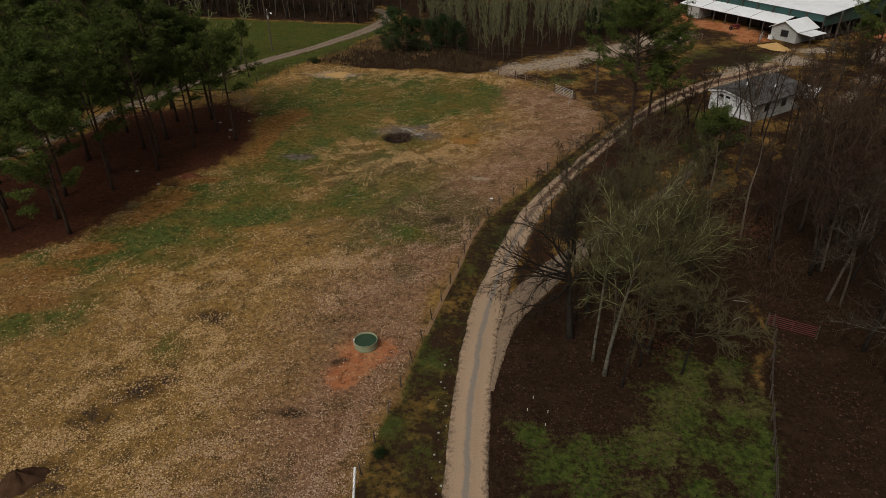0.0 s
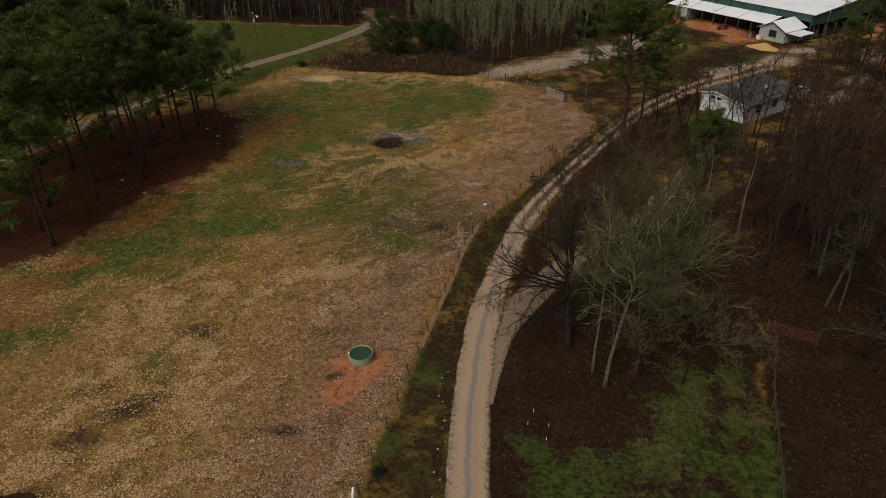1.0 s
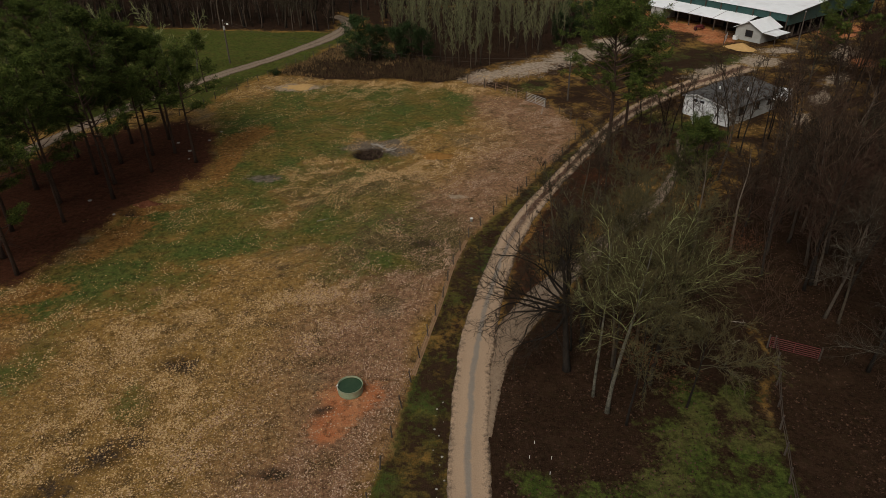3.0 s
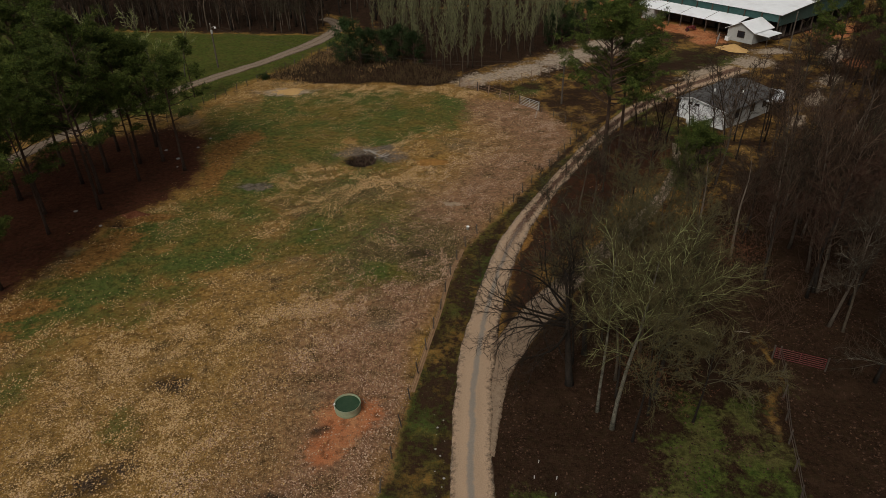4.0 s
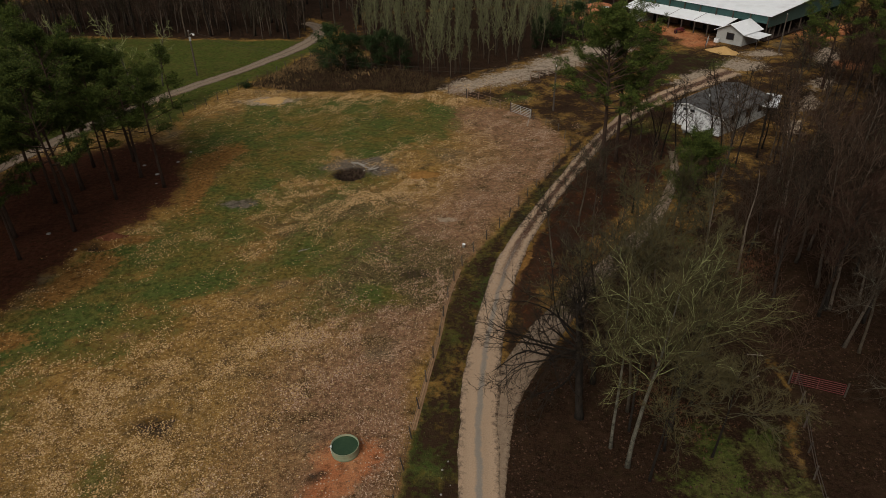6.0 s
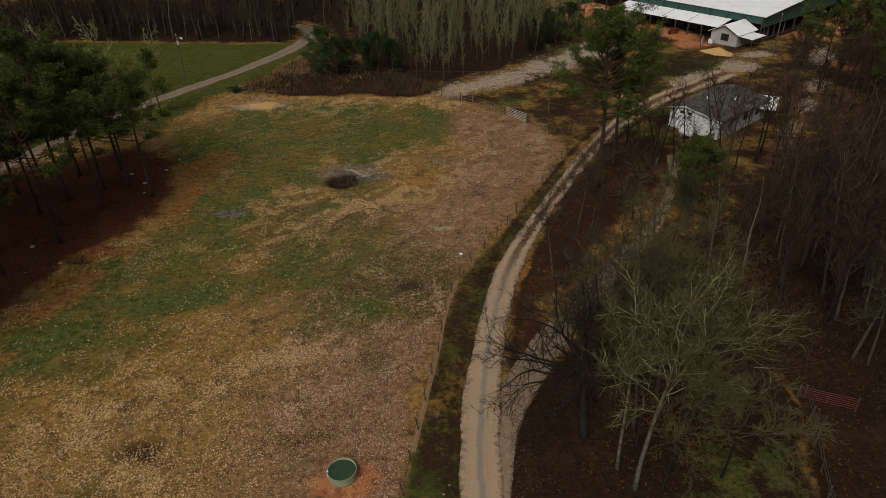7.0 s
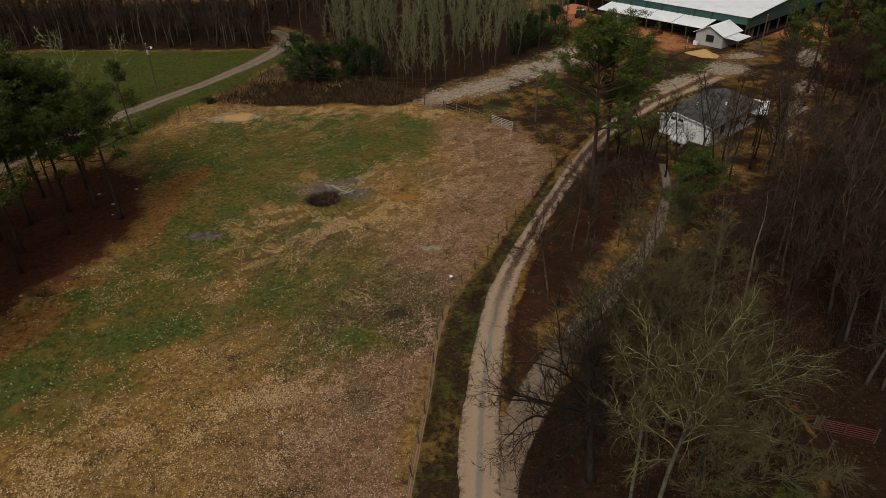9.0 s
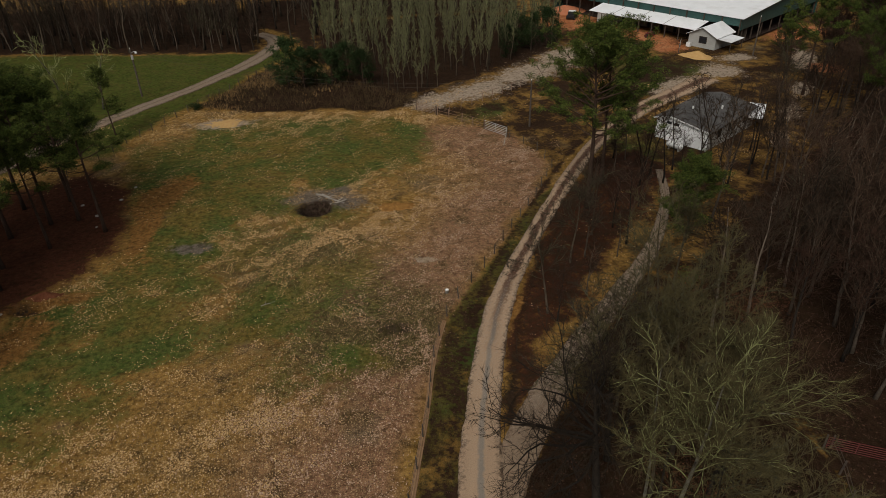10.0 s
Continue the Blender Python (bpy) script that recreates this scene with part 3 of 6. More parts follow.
LAWN = [(2.5, 20.0), (2.8, 33.0), (5.5, 32.6), (8.5, 31.6), (12.6, 32.0), (14.4, 36.0), (16.4, 40.5), (24.8, 41.0), (21.3, 31.0), (17.3, 20.0), (15.0, 12.0), (3.0, 12.0)]


def cover_at(x, y):
    """How much of each ground cover lies at places: green, pine straw, leaf litter, clay; mud (with the pit's shade),
    pale dust, lawn, fallen leaves.
    """
    wob = grain(x, y, 6.0, 4) - 0.5
    xs, ys = x + 5 * wob, y + 5 * (grain(x + 300, y, 6.0, 4) - 0.5)
    field = soft_inside(xs, ys, PASTURE, 2.0)
    green, clay, mud_and_shade, pale = 0 * x, 0 * x, 0 * x, 0 * x
    for cx, cy, rx, ry, turn in ((-24, 59, 4.5, 3, 30), (-20, 67, 3.5, 6, 0), (-18.5, 77, 3, 6, -20), (-24, 98, 6, 11, 15), (-13, 88, 6, 5, 0), (-17, 96, 5, 5, 0), (3, 97, 5, 4, 0), (-4, 97, 7, 5, 0), (-8, 108, 11, 6, 0), (4, 105, 6, 6, 0), (-34, 55, 7, 3.5, 25), (-29, 63, 3, 7, -25), (-1.5, 83, 2, 1.5, 0), (-11.5, 66, 3.5, 2.2, 20), (-22, 41, 2.2, 1.6, 0), (-34, 46, 3, 4, 0), (-4.4, 58, 3.5, 2, 0)):
        green = np.maximum(green, blob(xs, ys, cx, cy, rx, ry, turn) * field)
    broad = np.maximum(np.maximum(blob(xs, ys, -26, 62, 9, 12, -20), blob(xs, ys, -20, 82, 7, 14, 10)), np.maximum(blob(xs, ys, -14, 98, 12, 12), 0.8 * blob(xs, ys, 3, 102, 10, 9)))
    west = broad
    broad = np.maximum(broad, np.maximum(0.75 * blob(xs, ys, -7, 73, 11, 15, -15), 0.8 * blob(xs, ys, -2, 97, 13, 9)))
    green = np.clip(green * 0.75 + 0.62 * broad * field, 0, 1) * (0.15 + 1.55 * grain(x, y, 3.0, 5))
    verge_poly = FENCE_LINE[:16] + [(23.0, 84.6)] + LANE[16:0:-1]
    verge = soft_inside(x + wob, y, verge_poly, 0.5)
    green = np.maximum(green, verge * (0.28 + 0.85 * grain(x, y, 2.5, 4)))
    for cx, cy, rx, ry, turn in ((-6.4, 41.3, 2.3, 1.9, 0), (-7.6, 38.6, 1.5, 2.2, -25), (65, 147, 4, 9, 30), (66.5, 137, 3.5, 3.0, 30), (57, 163, 7, 9, 0), (97, 141, 8, 4, 20), (86, 119, 3, 3, 0)):
        clay = np.maximum(clay, blob(xs * 0.6 + x * 0.4, ys * 0.6 + y * 0.4, cx, cy, rx, ry, turn))
    for cx, cy, rx, ry, turn in ((-19.3, 46.2, 2.3, 1.2, 10), (-8.4, 40.0, 1.0, 0.6, 30), (-21.8, 37.6, 3.2, 1.6, 25), (-24.6, 34.8, 2.4, 1.3, 20), (0.6, 62.2, 1.6, 1.2, 0), (-26.9, 29.5, 2.4, 2.0, 0), (-29.4, 71.7, 1.5, 0.9, 0), (-11.5, 34.8, 1.6, 0.8, 0), (2.3, 33.0, 0.1, 0.1, 0)):
        mud_and_shade = np.maximum(mud_and_shade, blob(x + 4 * wob, y, cx, cy, rx, ry, turn) * 0.64)
    # the pit's inside: dark soil, with its shadow painted into the same tone
    mud_and_shade = np.maximum(mud_and_shade, np.clip(1.5 * blob(x, y, -4.5, 84.3, 1.6, 1.45), 0, 1))
    for cx, cy, rx, ry, turn in ((-15.5, 114.2, 3.6, 1.9, -5), (5.2, 72.0, 0.8, 0.5, 0), (16, 117, 5, 2.5, 35), (24, 121, 7, 3.0, 33), (35, 128, 8, 3.6, 33), (46, 136, 8, 4.5, 33), (56, 115, 6, 2.4, 30), (67, 121, 4, 3, 30), (75, 128, 3, 2, 0), (58, 92, 3, 1, 45), (66, 100, 4, 1.3, 45), (74, 109, 4, 1.3, 50), (86, 124, 7, 2, 52)):
        pale = np.maximum(pale, blob(x + wob, y, cx, cy, rx, ry, turn))
    straw = soft_inside(xs - 1.0, ys, PINE_FLOOR, 3.0)
    lane = away(x, y, LANE)
    slope = soft_inside(xs, ys, SLOPE_WOODS, 1.5)
    straw = np.maximum(straw, 0.75 * slope)
    litter = np.maximum.reduce([soft_inside(xs, ys, RIGHT_WOODS, 2), 0.5 * slope, soft_inside(xs, ys, BRUSH, 1.5), soft_inside(xs, ys, STAND, 2), soft_inside(xs, ys, FAR_WOODS, 3), soft_inside(xs, ys, BACK_WOODS, 3)])
    grove = soft_inside(xs, ys, [(0.4, 16.0), (1.0, 33.0), (2.6, 41.0), (7.5, 47.0), (16.0, 57.0), (24.0, 64.0), (27.0, 52.0), (25.0, 44.0), (20.5, 30.0), (18.0, 22.0), (10.0, 8.0)], 1.0)
    grove = np.maximum(grove, soft_inside(xs, ys, [(25.5, 45.0), (25.0, 42.5), (19.4, 30.0), (15.0, 18.0), (40.0, 10.0), (40.0, 45.0)], 0.6))
    lawn = np.maximum(soft_inside(xs, ys, LAWN, 1.8) * (0.08 + 1.0 * grain(x, y, 1.6, 5)), soft_inside(xs, ys, MEADOW, 2.0) * (0.55 + 0.75 * grain(x, y, 7.0, 4)))
    shed_row = np.maximum(1.3 * blob(xs, ys, 37.5, 94.5, 4, 6), np.maximum(1.2 * blob(xs, ys, 57, 123, 9, 6, 30), blob(xs, ys, 22, 110, 5, 3, 35)))
    green = np.maximum(green, shed_row)
    out = np.maximum(litter, grove)
    litter = np.maximum(np.maximum(out, verge * 0.55), np.clip(1.1 - np.abs(lane - 2.0) / 0.9, 0, 1) * (y < 110) * 0.65)
    rest = np.clip(1 - field - straw - lawn, 0, 1) * (away(x, y, LANE) > 1.5)
    litter = np.maximum(litter, rest * np.clip(0.22 + 0.8 * grain(x, y, 4.0, 4), 0, 1) * (x > 0) * (y > 58) * 0.9)
    straw = np.maximum(straw, 0.55 * rest * (x > 26) * (y > 66) * (y < 108) * grain(x + 50, y, 5.0, 3))
    leaves = field * inside(x, y, PASTURE) * np.clip(1.25 - straw * 2, 0, 1) * np.clip(1.1 - 0.95 * np.clip(green, 0, 1), 0.12, 1) * np.clip(1.15 - 1.05 * west, 0.05, 1) * np.clip(1 - clay, 0.2, 1) * np.clip(1.1 - 1.1 * mud_and_shade, 0.3, 1)
    leaves = np.maximum(leaves, 0.5 * rest * np.clip(1 - 1.8 * litter, 0, 1) * (y > 58))
    leaves = leaves * (1 - np.clip(1.9 * blob(x, y, -4.5, 84.3, 2.0, 1.8), 0, 1)) * (1 - np.clip(1.5 * blob(x, y, 4.5, 84.0, 1.7, 1.2), 0, 1))
    rosy = np.clip(1.25 - away(x, y, FENCE_LINE) / 13.0, 0, 1) * field
    orange = 0 * x
    for cx, cy, rx, ry, turn in ((-35.5, 48.6, 3.0, 1.6, 10), (-34, 57, 3.0, 1.5, 20), (-27.5, 72.2, 3.5, 1.1, 15), (-30, 66, 2.0, 4.5, -25), (-22, 86, 1.6, 8.0, -5), (-38, 52, 5, 2, 20), (11.2, 62.3, 0.35, 2.6, -27), (-21, 92, 2.5, 5, -15)):
        orange = np.maximum(orange, blob(x + 3 * wob, y, cx, cy, rx, ry, turn))
    ash = np.maximum(np.maximum(0.95 * blob(xs, ys, -3.4, 86.2, 4.4, 2.6), blob(x, y, -2.2, 88.4, 2.2, 1.2, 20)), blob(x + wob, y, -16.8, 79.2, 1.9, 1.0))
    dim = blob(xs, ys, -4, 103, 9, 6) * field + blob(xs, ys, -8, 74, 9, 9) * 0.8 * field + blob(xs, ys, 1, 62, 4, 5) * field + 0.7 * blob(xs, ys, -6, 60, 4, 5) * field
    return [np.clip(a, 0, 1) for a in (green, straw, litter, clay, mud_and_shade, pale, lawn, leaves, rosy, orange, dim, ash)]


# ---- ground ----
def spaced(marks):
    """Grid lines: (from, to, step) stretches."""
    return np.unique(np.round(np.concatenate([np.arange(a, b, s) for a, b, s in marks]), 3))


gx = spaced([(-1500, -300, 200), (-300, -120, 30), (-120, -48, 2.0), (-48, 52, 0.42), (52, 112, 1.5), (112, 300, 20), (300, 1501, 200)])
gy = spaced([(-1500, -100, 200), (-100, 10, 10), (10, 24, 2), (24, 126, 0.42), (126, 180, 1.2), (180, 320, 14), (320, 1601, 160)])
X, Y = np.meshgrid(gx, gy)
xf, yf = X.ravel(), Y.ravel()
nx, ny = len(gx), len(gy)
idx = np.arange(nx * ny).reshape(ny, nx)
quads = np.stack([idx[:-1, :-1], idx[:-1, 1:], idx[1:, 1:], idx[1:, :-1]], -1).reshape(-1, 4)
ground_mesh = quick_mesh("ground", np.stack([xf, yf, ground_z(xf, yf)], -1), quads, GROUND)
cover = cover_at(xf, yf)
for name, four in (("cover_a", cover[:4]), ("cover_b", cover[4:8]), ("cover_c", cover[8:])):
    at = ground_mesh.attributes.new(name, "FLOAT_COLOR", "POINT")
    at.data.foreach_set("color", np.stack(four, -1).astype(np.float32).ravel())
ground_mesh.polygons.foreach_set("use_smooth", np.ones(len(quads), bool))
ground = tagged(new("ground", ground_mesh), "pasture ground of dry grass, bare clay and leaf litter", "ground", kind="structure")


def smooth_line(line, step):
    """Points at even steps along a rounded broken line."""
    p = np.array(line, float)
    for _ in range(3):
        q = np.empty((2 * len(p), 2))
        q[0], q[-1] = p[0], p[-1]
        q[1:-1:2], q[2:-1:2] = 0.75 * p[:-1] + 0.25 * p[1:], 0.25 * p[:-1] + 0.75 * p[1:]
        p = q
    s = np.concatenate([[0], np.cumsum(np.hypot(*np.diff(p, axis=0).T))])
    at = np.arange(0, s[-1], step)
    return np.stack([np.interp(at, s, p[:, 0]), np.interp(at, s, p[:, 1])], -1)


def road(name, line, widths, mat, label, lift=0.05):
    """A road with a crown, two worn wheel tracks and ragged edges. widths: (y, half width) along the plan."""
    c = smooth_line(line, 0.2)
    d = np.gradient(c, axis=0)
    d /= np.hypot(*d.T)[:, None]
    half = np.interp(c[:, 1], [w[0] for w in widths], [w[1] for w in widths])
    s = np.arange(len(c)) * 0.2
    across = np.linspace(-1, 1, 15)
    co, tag = [], []
    for k in across:
        rag = (0.20 * (grain(s, 0 * s + (9 if k > 0 else 40), 3.1, 2) - 0.5) + 0.10 * (grain(s, 0 * s + (29 if k > 0 else 60), 0.33, 3) - 0.5)) * abs(k) ** 3 * 2 * np.minimum(1, half / 1.2)
        off = k * half + np.sign(k) * rag
        px, py = c[:, 0] + off * d[:, 1], c[:, 1] - off * d[:, 0]
        rut = -0.045 * math.exp(-((abs(k) - 0.45) / 0.16) ** 2)
        z = ground_z(px, py) + (lift + rut + 0.03 * (1 - k * k) if abs(k) < 0.99 else -0.2)
        co.append(np.stack([px, py, z], -1))
        tag.append(np.full(len(c), k))
    co, tag = np.stack(co, 1).reshape(-1, 3), np.stack(tag, 1).ravel()
    i = np.arange(len(c) * 15).reshape(len(c), 15)
    me = quick_mesh(name, co, np.stack([i[:-1, :-1], i[:-1, 1:], i[1:, 1:], i[1:, :-1]], -1).reshape(-1, 4), mat)
    me.attributes.new("across", "FLOAT", "POINT").data.foreach_set("value", tag.astype(np.float32))
    me.polygons.foreach_set("use_smooth", np.ones(len(me.polygons), bool))
    return tagged(new(name, me), label, "road", kind="structure")


road("road_lane", LANE, [(14, 1.6), (34, 1.55), (40, 1.5), (46, 1.55), (52, 1.45), (60, 1.35), (66, 1.18), (74, 1.02), (80, 1.02), (95, 1.15), (105, 1.7), (118, 2.4)], GRAVEL, "pale gravel farm lane with two worn wheel tracks", lift=0.085)
road("road_fork", FORK, [(36, 1.1), (42, 1.4), (50, 1.5), (60, 1.2), (72, 0.75), (86, 0.5)], TRACK, "leaf-strewn grey dirt track branching into the trees", lift=0.035)
road("road_back", LEFT_ROAD, [(70, 1.4), (130, 1.45), (150, 1.9), (170, 1.7), (195, 1.6)], TRACK, "dirt road across the green meadow into the woods")


road("path_strip", FENCE_LINE[6:12], [(0, 0.20), (62, 0.22), (66, 0.1)], PATH_SOIL, "narrow strip of bare tan soil under the lane fence", lift=0.02)


# ---- ground litter and grass ----
def scatter(rng, count, box, keep):
    """Places in a box, kept with the chance that keep(x, y) gives."""
    x, y = rng.uniform(box[0], box[1], count), rng.uniform(box[2], box[3], count)
    k = rng.random(count) < keep(x, y)
    return x[k], y[k]


def leaf_stuff(name, x, y, size, mat, label, rng, lift=0.03):
    """Fallen leaves: bent four-cornered blades lying at all angles."""
    n = len(x)
    a, tilt = rng.uniform(0, 2 * np.pi, n), rng.uniform(-0.45, 0.45, (n, 2))
    s = size * rng.uniform(0.55, 1.35, n)
    z = ground_z(x, y) + lift
    co = np.empty((n, 4, 3))
    for k, (u, v) in enumerate(((-1, 0), (0, -0.62), (1, 0), (0, 0.62))):
        lx, ly = u * s * 0.5, v * s * 0.5
        co[:, k, 0], co[:, k, 1] = x + lx * np.cos(a) - ly * np.sin(a), y + lx * np.sin(a) + ly * np.cos(a)
        co[:, k, 2] = z + np.abs(u * s * tilt[:, 0]) + v * s * tilt[:, 1] * 0.6
    i = np.arange(n * 4).reshape(n, 4)
    tri = np.concatenate([i[:, [0, 1, 2]], i[:, [0, 2, 3]]])
    return tagged(new(name, quick_mesh(name, co.reshape(-1, 3), tri, mat)), label, "leaves", kind="stuff")


def blade_stuff(name, x, y, height, width, blades, mat, label, category, rng, lean=0.4):
    """Tufts of narrow upright blades."""
    n = len(x) * blades
    bx, by = np.repeat(x, blades) + rng.normal(0, width * 2.0, n), np.repeat(y, blades) + rng.normal(0, width * 2.0, n)
    h = height * rng.uniform(0.5, 1.3, n)
    a, b = rng.uniform(0, 2 * np.pi, n), rng.uniform(0, 2 * np.pi, n)
    z = ground_z(bx, by) - 0.02
    co = np.empty((n, 3, 3))
    co[:, 0] = np.stack([bx - width * np.cos(a), by - width * np.sin(a), z], -1)
    co[:, 1] = np.stack([bx + width * np.cos(a), by + width * np.sin(a), z], -1)
    co[:, 2] = np.stack([bx + lean * h * np.cos(b), by + lean * h * np.sin(b), z + h], -1)
    return tagged(new(name, quick_mesh(name, co.reshape(-1, 3), np.arange(n * 3).reshape(n, 3), mat)), label, category, kind="stuff")


rng = np.random.default_rng(5)


def leaf_drift(x, y):
    """Leaves gather in clumps and streaks."""
    u, v = x * 0.74 + y * 0.67, y * 0.74 - x * 0.67
    far = np.clip((y - 44) / 18, 0, 1)
    clump = np.clip((grain(u * 0.7, v, 1.0, 3) - 0.40 - 0.05 * far) * (5 + 4 * far), 0.20 - 0.15 * far, 1)
    return np.clip((grain(u * 0.4, v, 2.6, 4) - 0.34) * 4.5, 0.26, 1) * np.clip((grain(u * 0.5 + 90, v, 9.0, 2) - 0.2) * 2.8, 0.35, 1) * clump


lx, ly = scatter(rng, 1900000, (-44, 62, 22, 121), leaf_drift)
some = rng.random(len(lx)) < cover_at(lx, ly)[7]
lx, ly = lx[some], ly[some]
rosy = rng.random(len(lx)) < np.clip(1.4 - away(lx, ly, FENCE_LINE) / 11.0, 0.05, 1)
leaf_stuff("fallen_leaves", lx[~rosy], ly[~rosy], 0.135, FALLEN, "pale tan fallen leaves drifted over the pasture", rng)
leaf_stuff("fallen_leaves", lx[rosy], ly[rosy], 0.135, PINK_LEAVES, "pinkish tan fallen leaves near the lane fence", rng)
lx, ly = scatter(rng, 110000, (1, 60, 14, 100), lambda x, y: np.clip(cover_at(x, y)[2] - 0.3, 0, 1) * np.clip((grain(x, y, 2.5, 3) - 0.3) * 3, 0.1, 1) * (away(x, y, LANE) > 1.9))
leaf_stuff("leaf_litter", lx, ly, 0.17, LITTER, "dark brown leaf litter under bare trees", rng)
tx, ty = scatter(rng, 120000, (-44, 30, 14, 121), lambda x, y: np.clip(np.maximum(cover_at(x, y)[0], cover_at(x, y)[6]) - 0.25, 0, 1) * (away(x, y, LANE) > 1.8))
blade_stuff("grass_tufts", tx, ty, 0.10, 0.025, 3, GRASS, "short green winter grass in patches", "grass", rng)
tx, ty = scatter(rng, 60000, (-44, 24, 22, 121), lambda x, y: 0.5 * inside(x, y, PASTURE) * np.clip((grain(x, y, 2.0, 3) - 0.5) * 4, 0, 1))
blade_stuff("dry_grass", tx, ty, 0.12, 0.02, 3, DRY_GRASS, "dry tan grass stubble of the pasture", "grass", rng, 0.6)
tx, ty = scatter(rng, 16000, (-22, 14, 113, 150), lambda x, y: inside(x, y, BRUSH) * np.clip((grain(x, y, 4.0, 3) - 0.62 + 0.035 * (y - 120) - 0.03 * (x + 8)) * 2.5, 0, 1))
blade_stuff("sedge", tx, ty, 0.5, 0.03, 5, DRY_GRASS, "tall rust-tan dry grass in the brush strip", "grass", rng, 0.35)


# ---- trees ----
def bent(rnd, start, way, length, segments, wander, lift):
    """A branch's line: it wanders, and turns up (or down) as it goes."""
    pts, p, d = [Vector(start)], Vector(start), Vector(way).normalized()
    for _ in range(segments):
        d = (d + Vector((rnd.gauss(0, wander), rnd.gauss(0, wander), rnd.gauss(0, wander) + lift))).normalized()
        p = p + d * (length / segments)
        pts.append(p.copy())
    return pts


def splay(rnd, way, angle):
    """A direction at an angle from way, on a random side."""
    way = Vector(way).normalized()
    side = way.orthogonal().normalized()
    side.rotate(Matrix.Rotation(rnd.uniform(0, 2 * math.pi), 3, way))
    return way * math.cos(angle) + side * math.sin(angle)


def between(pts, k):
    at = min(k, 0.999) * (len(pts) - 1)
    i = int(at)
    return pts[i].lerp(pts[i + 1], at - i), (pts[i + 1] - pts[i]).normalized()


def bare_tree(name, m, label, seed, height=15.0, trunk=0.2, fork=0.35, limbs=9, subs=6, shoots=5, twigs=4, spread=0.75, rise=0.10, thin=0.011, mats=None, lean=(0.0, 0.0), group="", wide=0.5):
    """A leafless tree: trunk, limbs and a haze of fine twigs."""
    rnd = random.Random(seed)
    bark, limb_mat, twig_mat = mats or (GREY_BARK, LICHEN, TWIG)
    t, b, w = Shape(), Shape(), Shape()
    stem = bent(rnd, (0, 0, -0.3), (lean[0], lean[1], 1), height * 0.93, 9, 0.07, 0.04)
    n = len(stem)
    radii = [trunk * (1 - 0.9 * k / (n - 1)) ** 0.9 for k in range(n)]
    radii[0] = trunk * 1.35
    t.tube(stem, radii, 7)
    for i in range(limbs):
        at = fork + (0.97 - fork) * (i + rnd.random() * 0.7) / limbs
        p, d = between(stem, at)
        r = max(thin * 2.2, trunk * (1 - at) * 0.5 + 0.012)
        length = height * wide * (1.15 - at * 0.75) * rnd.uniform(0.75, 1.15)
        limb = bent(rnd, p, splay(rnd, d, spread * rnd.uniform(0.7, 1.3)), length, 4, 0.16, rise)
        b.tube(limb, [r * (1 - 0.85 * k / 4) for k in range(5)], 4, False)
        for j in range(subs):
            k = 0.2 + 0.78 * (j + rnd.random()) / subs
            p2, d2 = between(limb, k)
            l2 = length * 0.5 * (1.2 - 0.7 * k) * rnd.uniform(0.6, 1.3)
            sub = bent(rnd, p2, splay(rnd, d2, rnd.uniform(0.45, 1.05)), l2, 3, 0.18, rise * 0.8)
            r2 = max(thin * 1.4, r * (1 - 0.85 * k) * 0.6)
            b.tube(sub, [r2 * (1 - 0.7 * q / (len(sub) - 1)) for q in range(len(sub))], 3, False)
            for s in range(shoots):
                k3 = 0.12 + 0.86 * (s + rnd.random()) / shoots
                p3, d3 = between(sub, k3)
                l3 = l2 * 0.55 * rnd.uniform(0.5, 1.3)
                shoot = bent(rnd, p3, splay(rnd, d3, rnd.uniform(0.4, 1.0)), l3, 2, 0.16, rise)
                w.tube(shoot[:2], [thin * 1.15, thin], 3, False).spike(shoot[1], shoot[2], thin)
                for q in range(twigs):
                    p4, d4 = between(shoot, 0.1 + 0.85 * rnd.random())
                    w.spike(p4, p4 + (splay(rnd, d4, rnd.uniform(0.4, 0.95)) + Vector((0, 0, rise))) * l3 * rnd.uniform(0.3, 0.65), thin * 0.85)
    tree = thing(name, m, label, "tree", group)
    part("trunk", t, bark, tree, "", True)
    tagged(part("branching", b, limb_mat, tree, "", True), kind="stuff")
    tagged(part("twig_spray", w, twig_mat, tree, "", True), kind="stuff")
    return tree


def tuft_mesh(name, places, size, needles, mat, rnd, flat=0.6):
    """Bursts of needles: thin triangles round each place."""
    n = len(places) * needles
    g = np.random.default_rng(rnd.randrange(1 << 30))
    c = np.repeat(np.array([tuple(p) for p in places]), needles, 0)
    d = g.normal(0, 1, (n, 3))
    d[:, 2] = d[:, 2] * flat + 0.25
    d /= np.linalg.norm(d, axis=1)[:, None]
    side = np.cross(d, g.normal(0, 1, (n, 3)))
    side /= np.linalg.norm(side, axis=1)[:, None]
    length = size * g.uniform(0.6, 1.2, n)[:, None]
    start = c + d * length * 0.05 + g.normal(0, size * 0.12, (n, 3))
    wide = size * 0.10
    co = np.stack([start, start + d * length + side * wide * 0.75, start + d * length * 0.9 - side * wide * 0.75], 1).reshape(-1, 3)
    return quick_mesh(name, co, np.arange(n * 3).reshape(n, 3), mat)


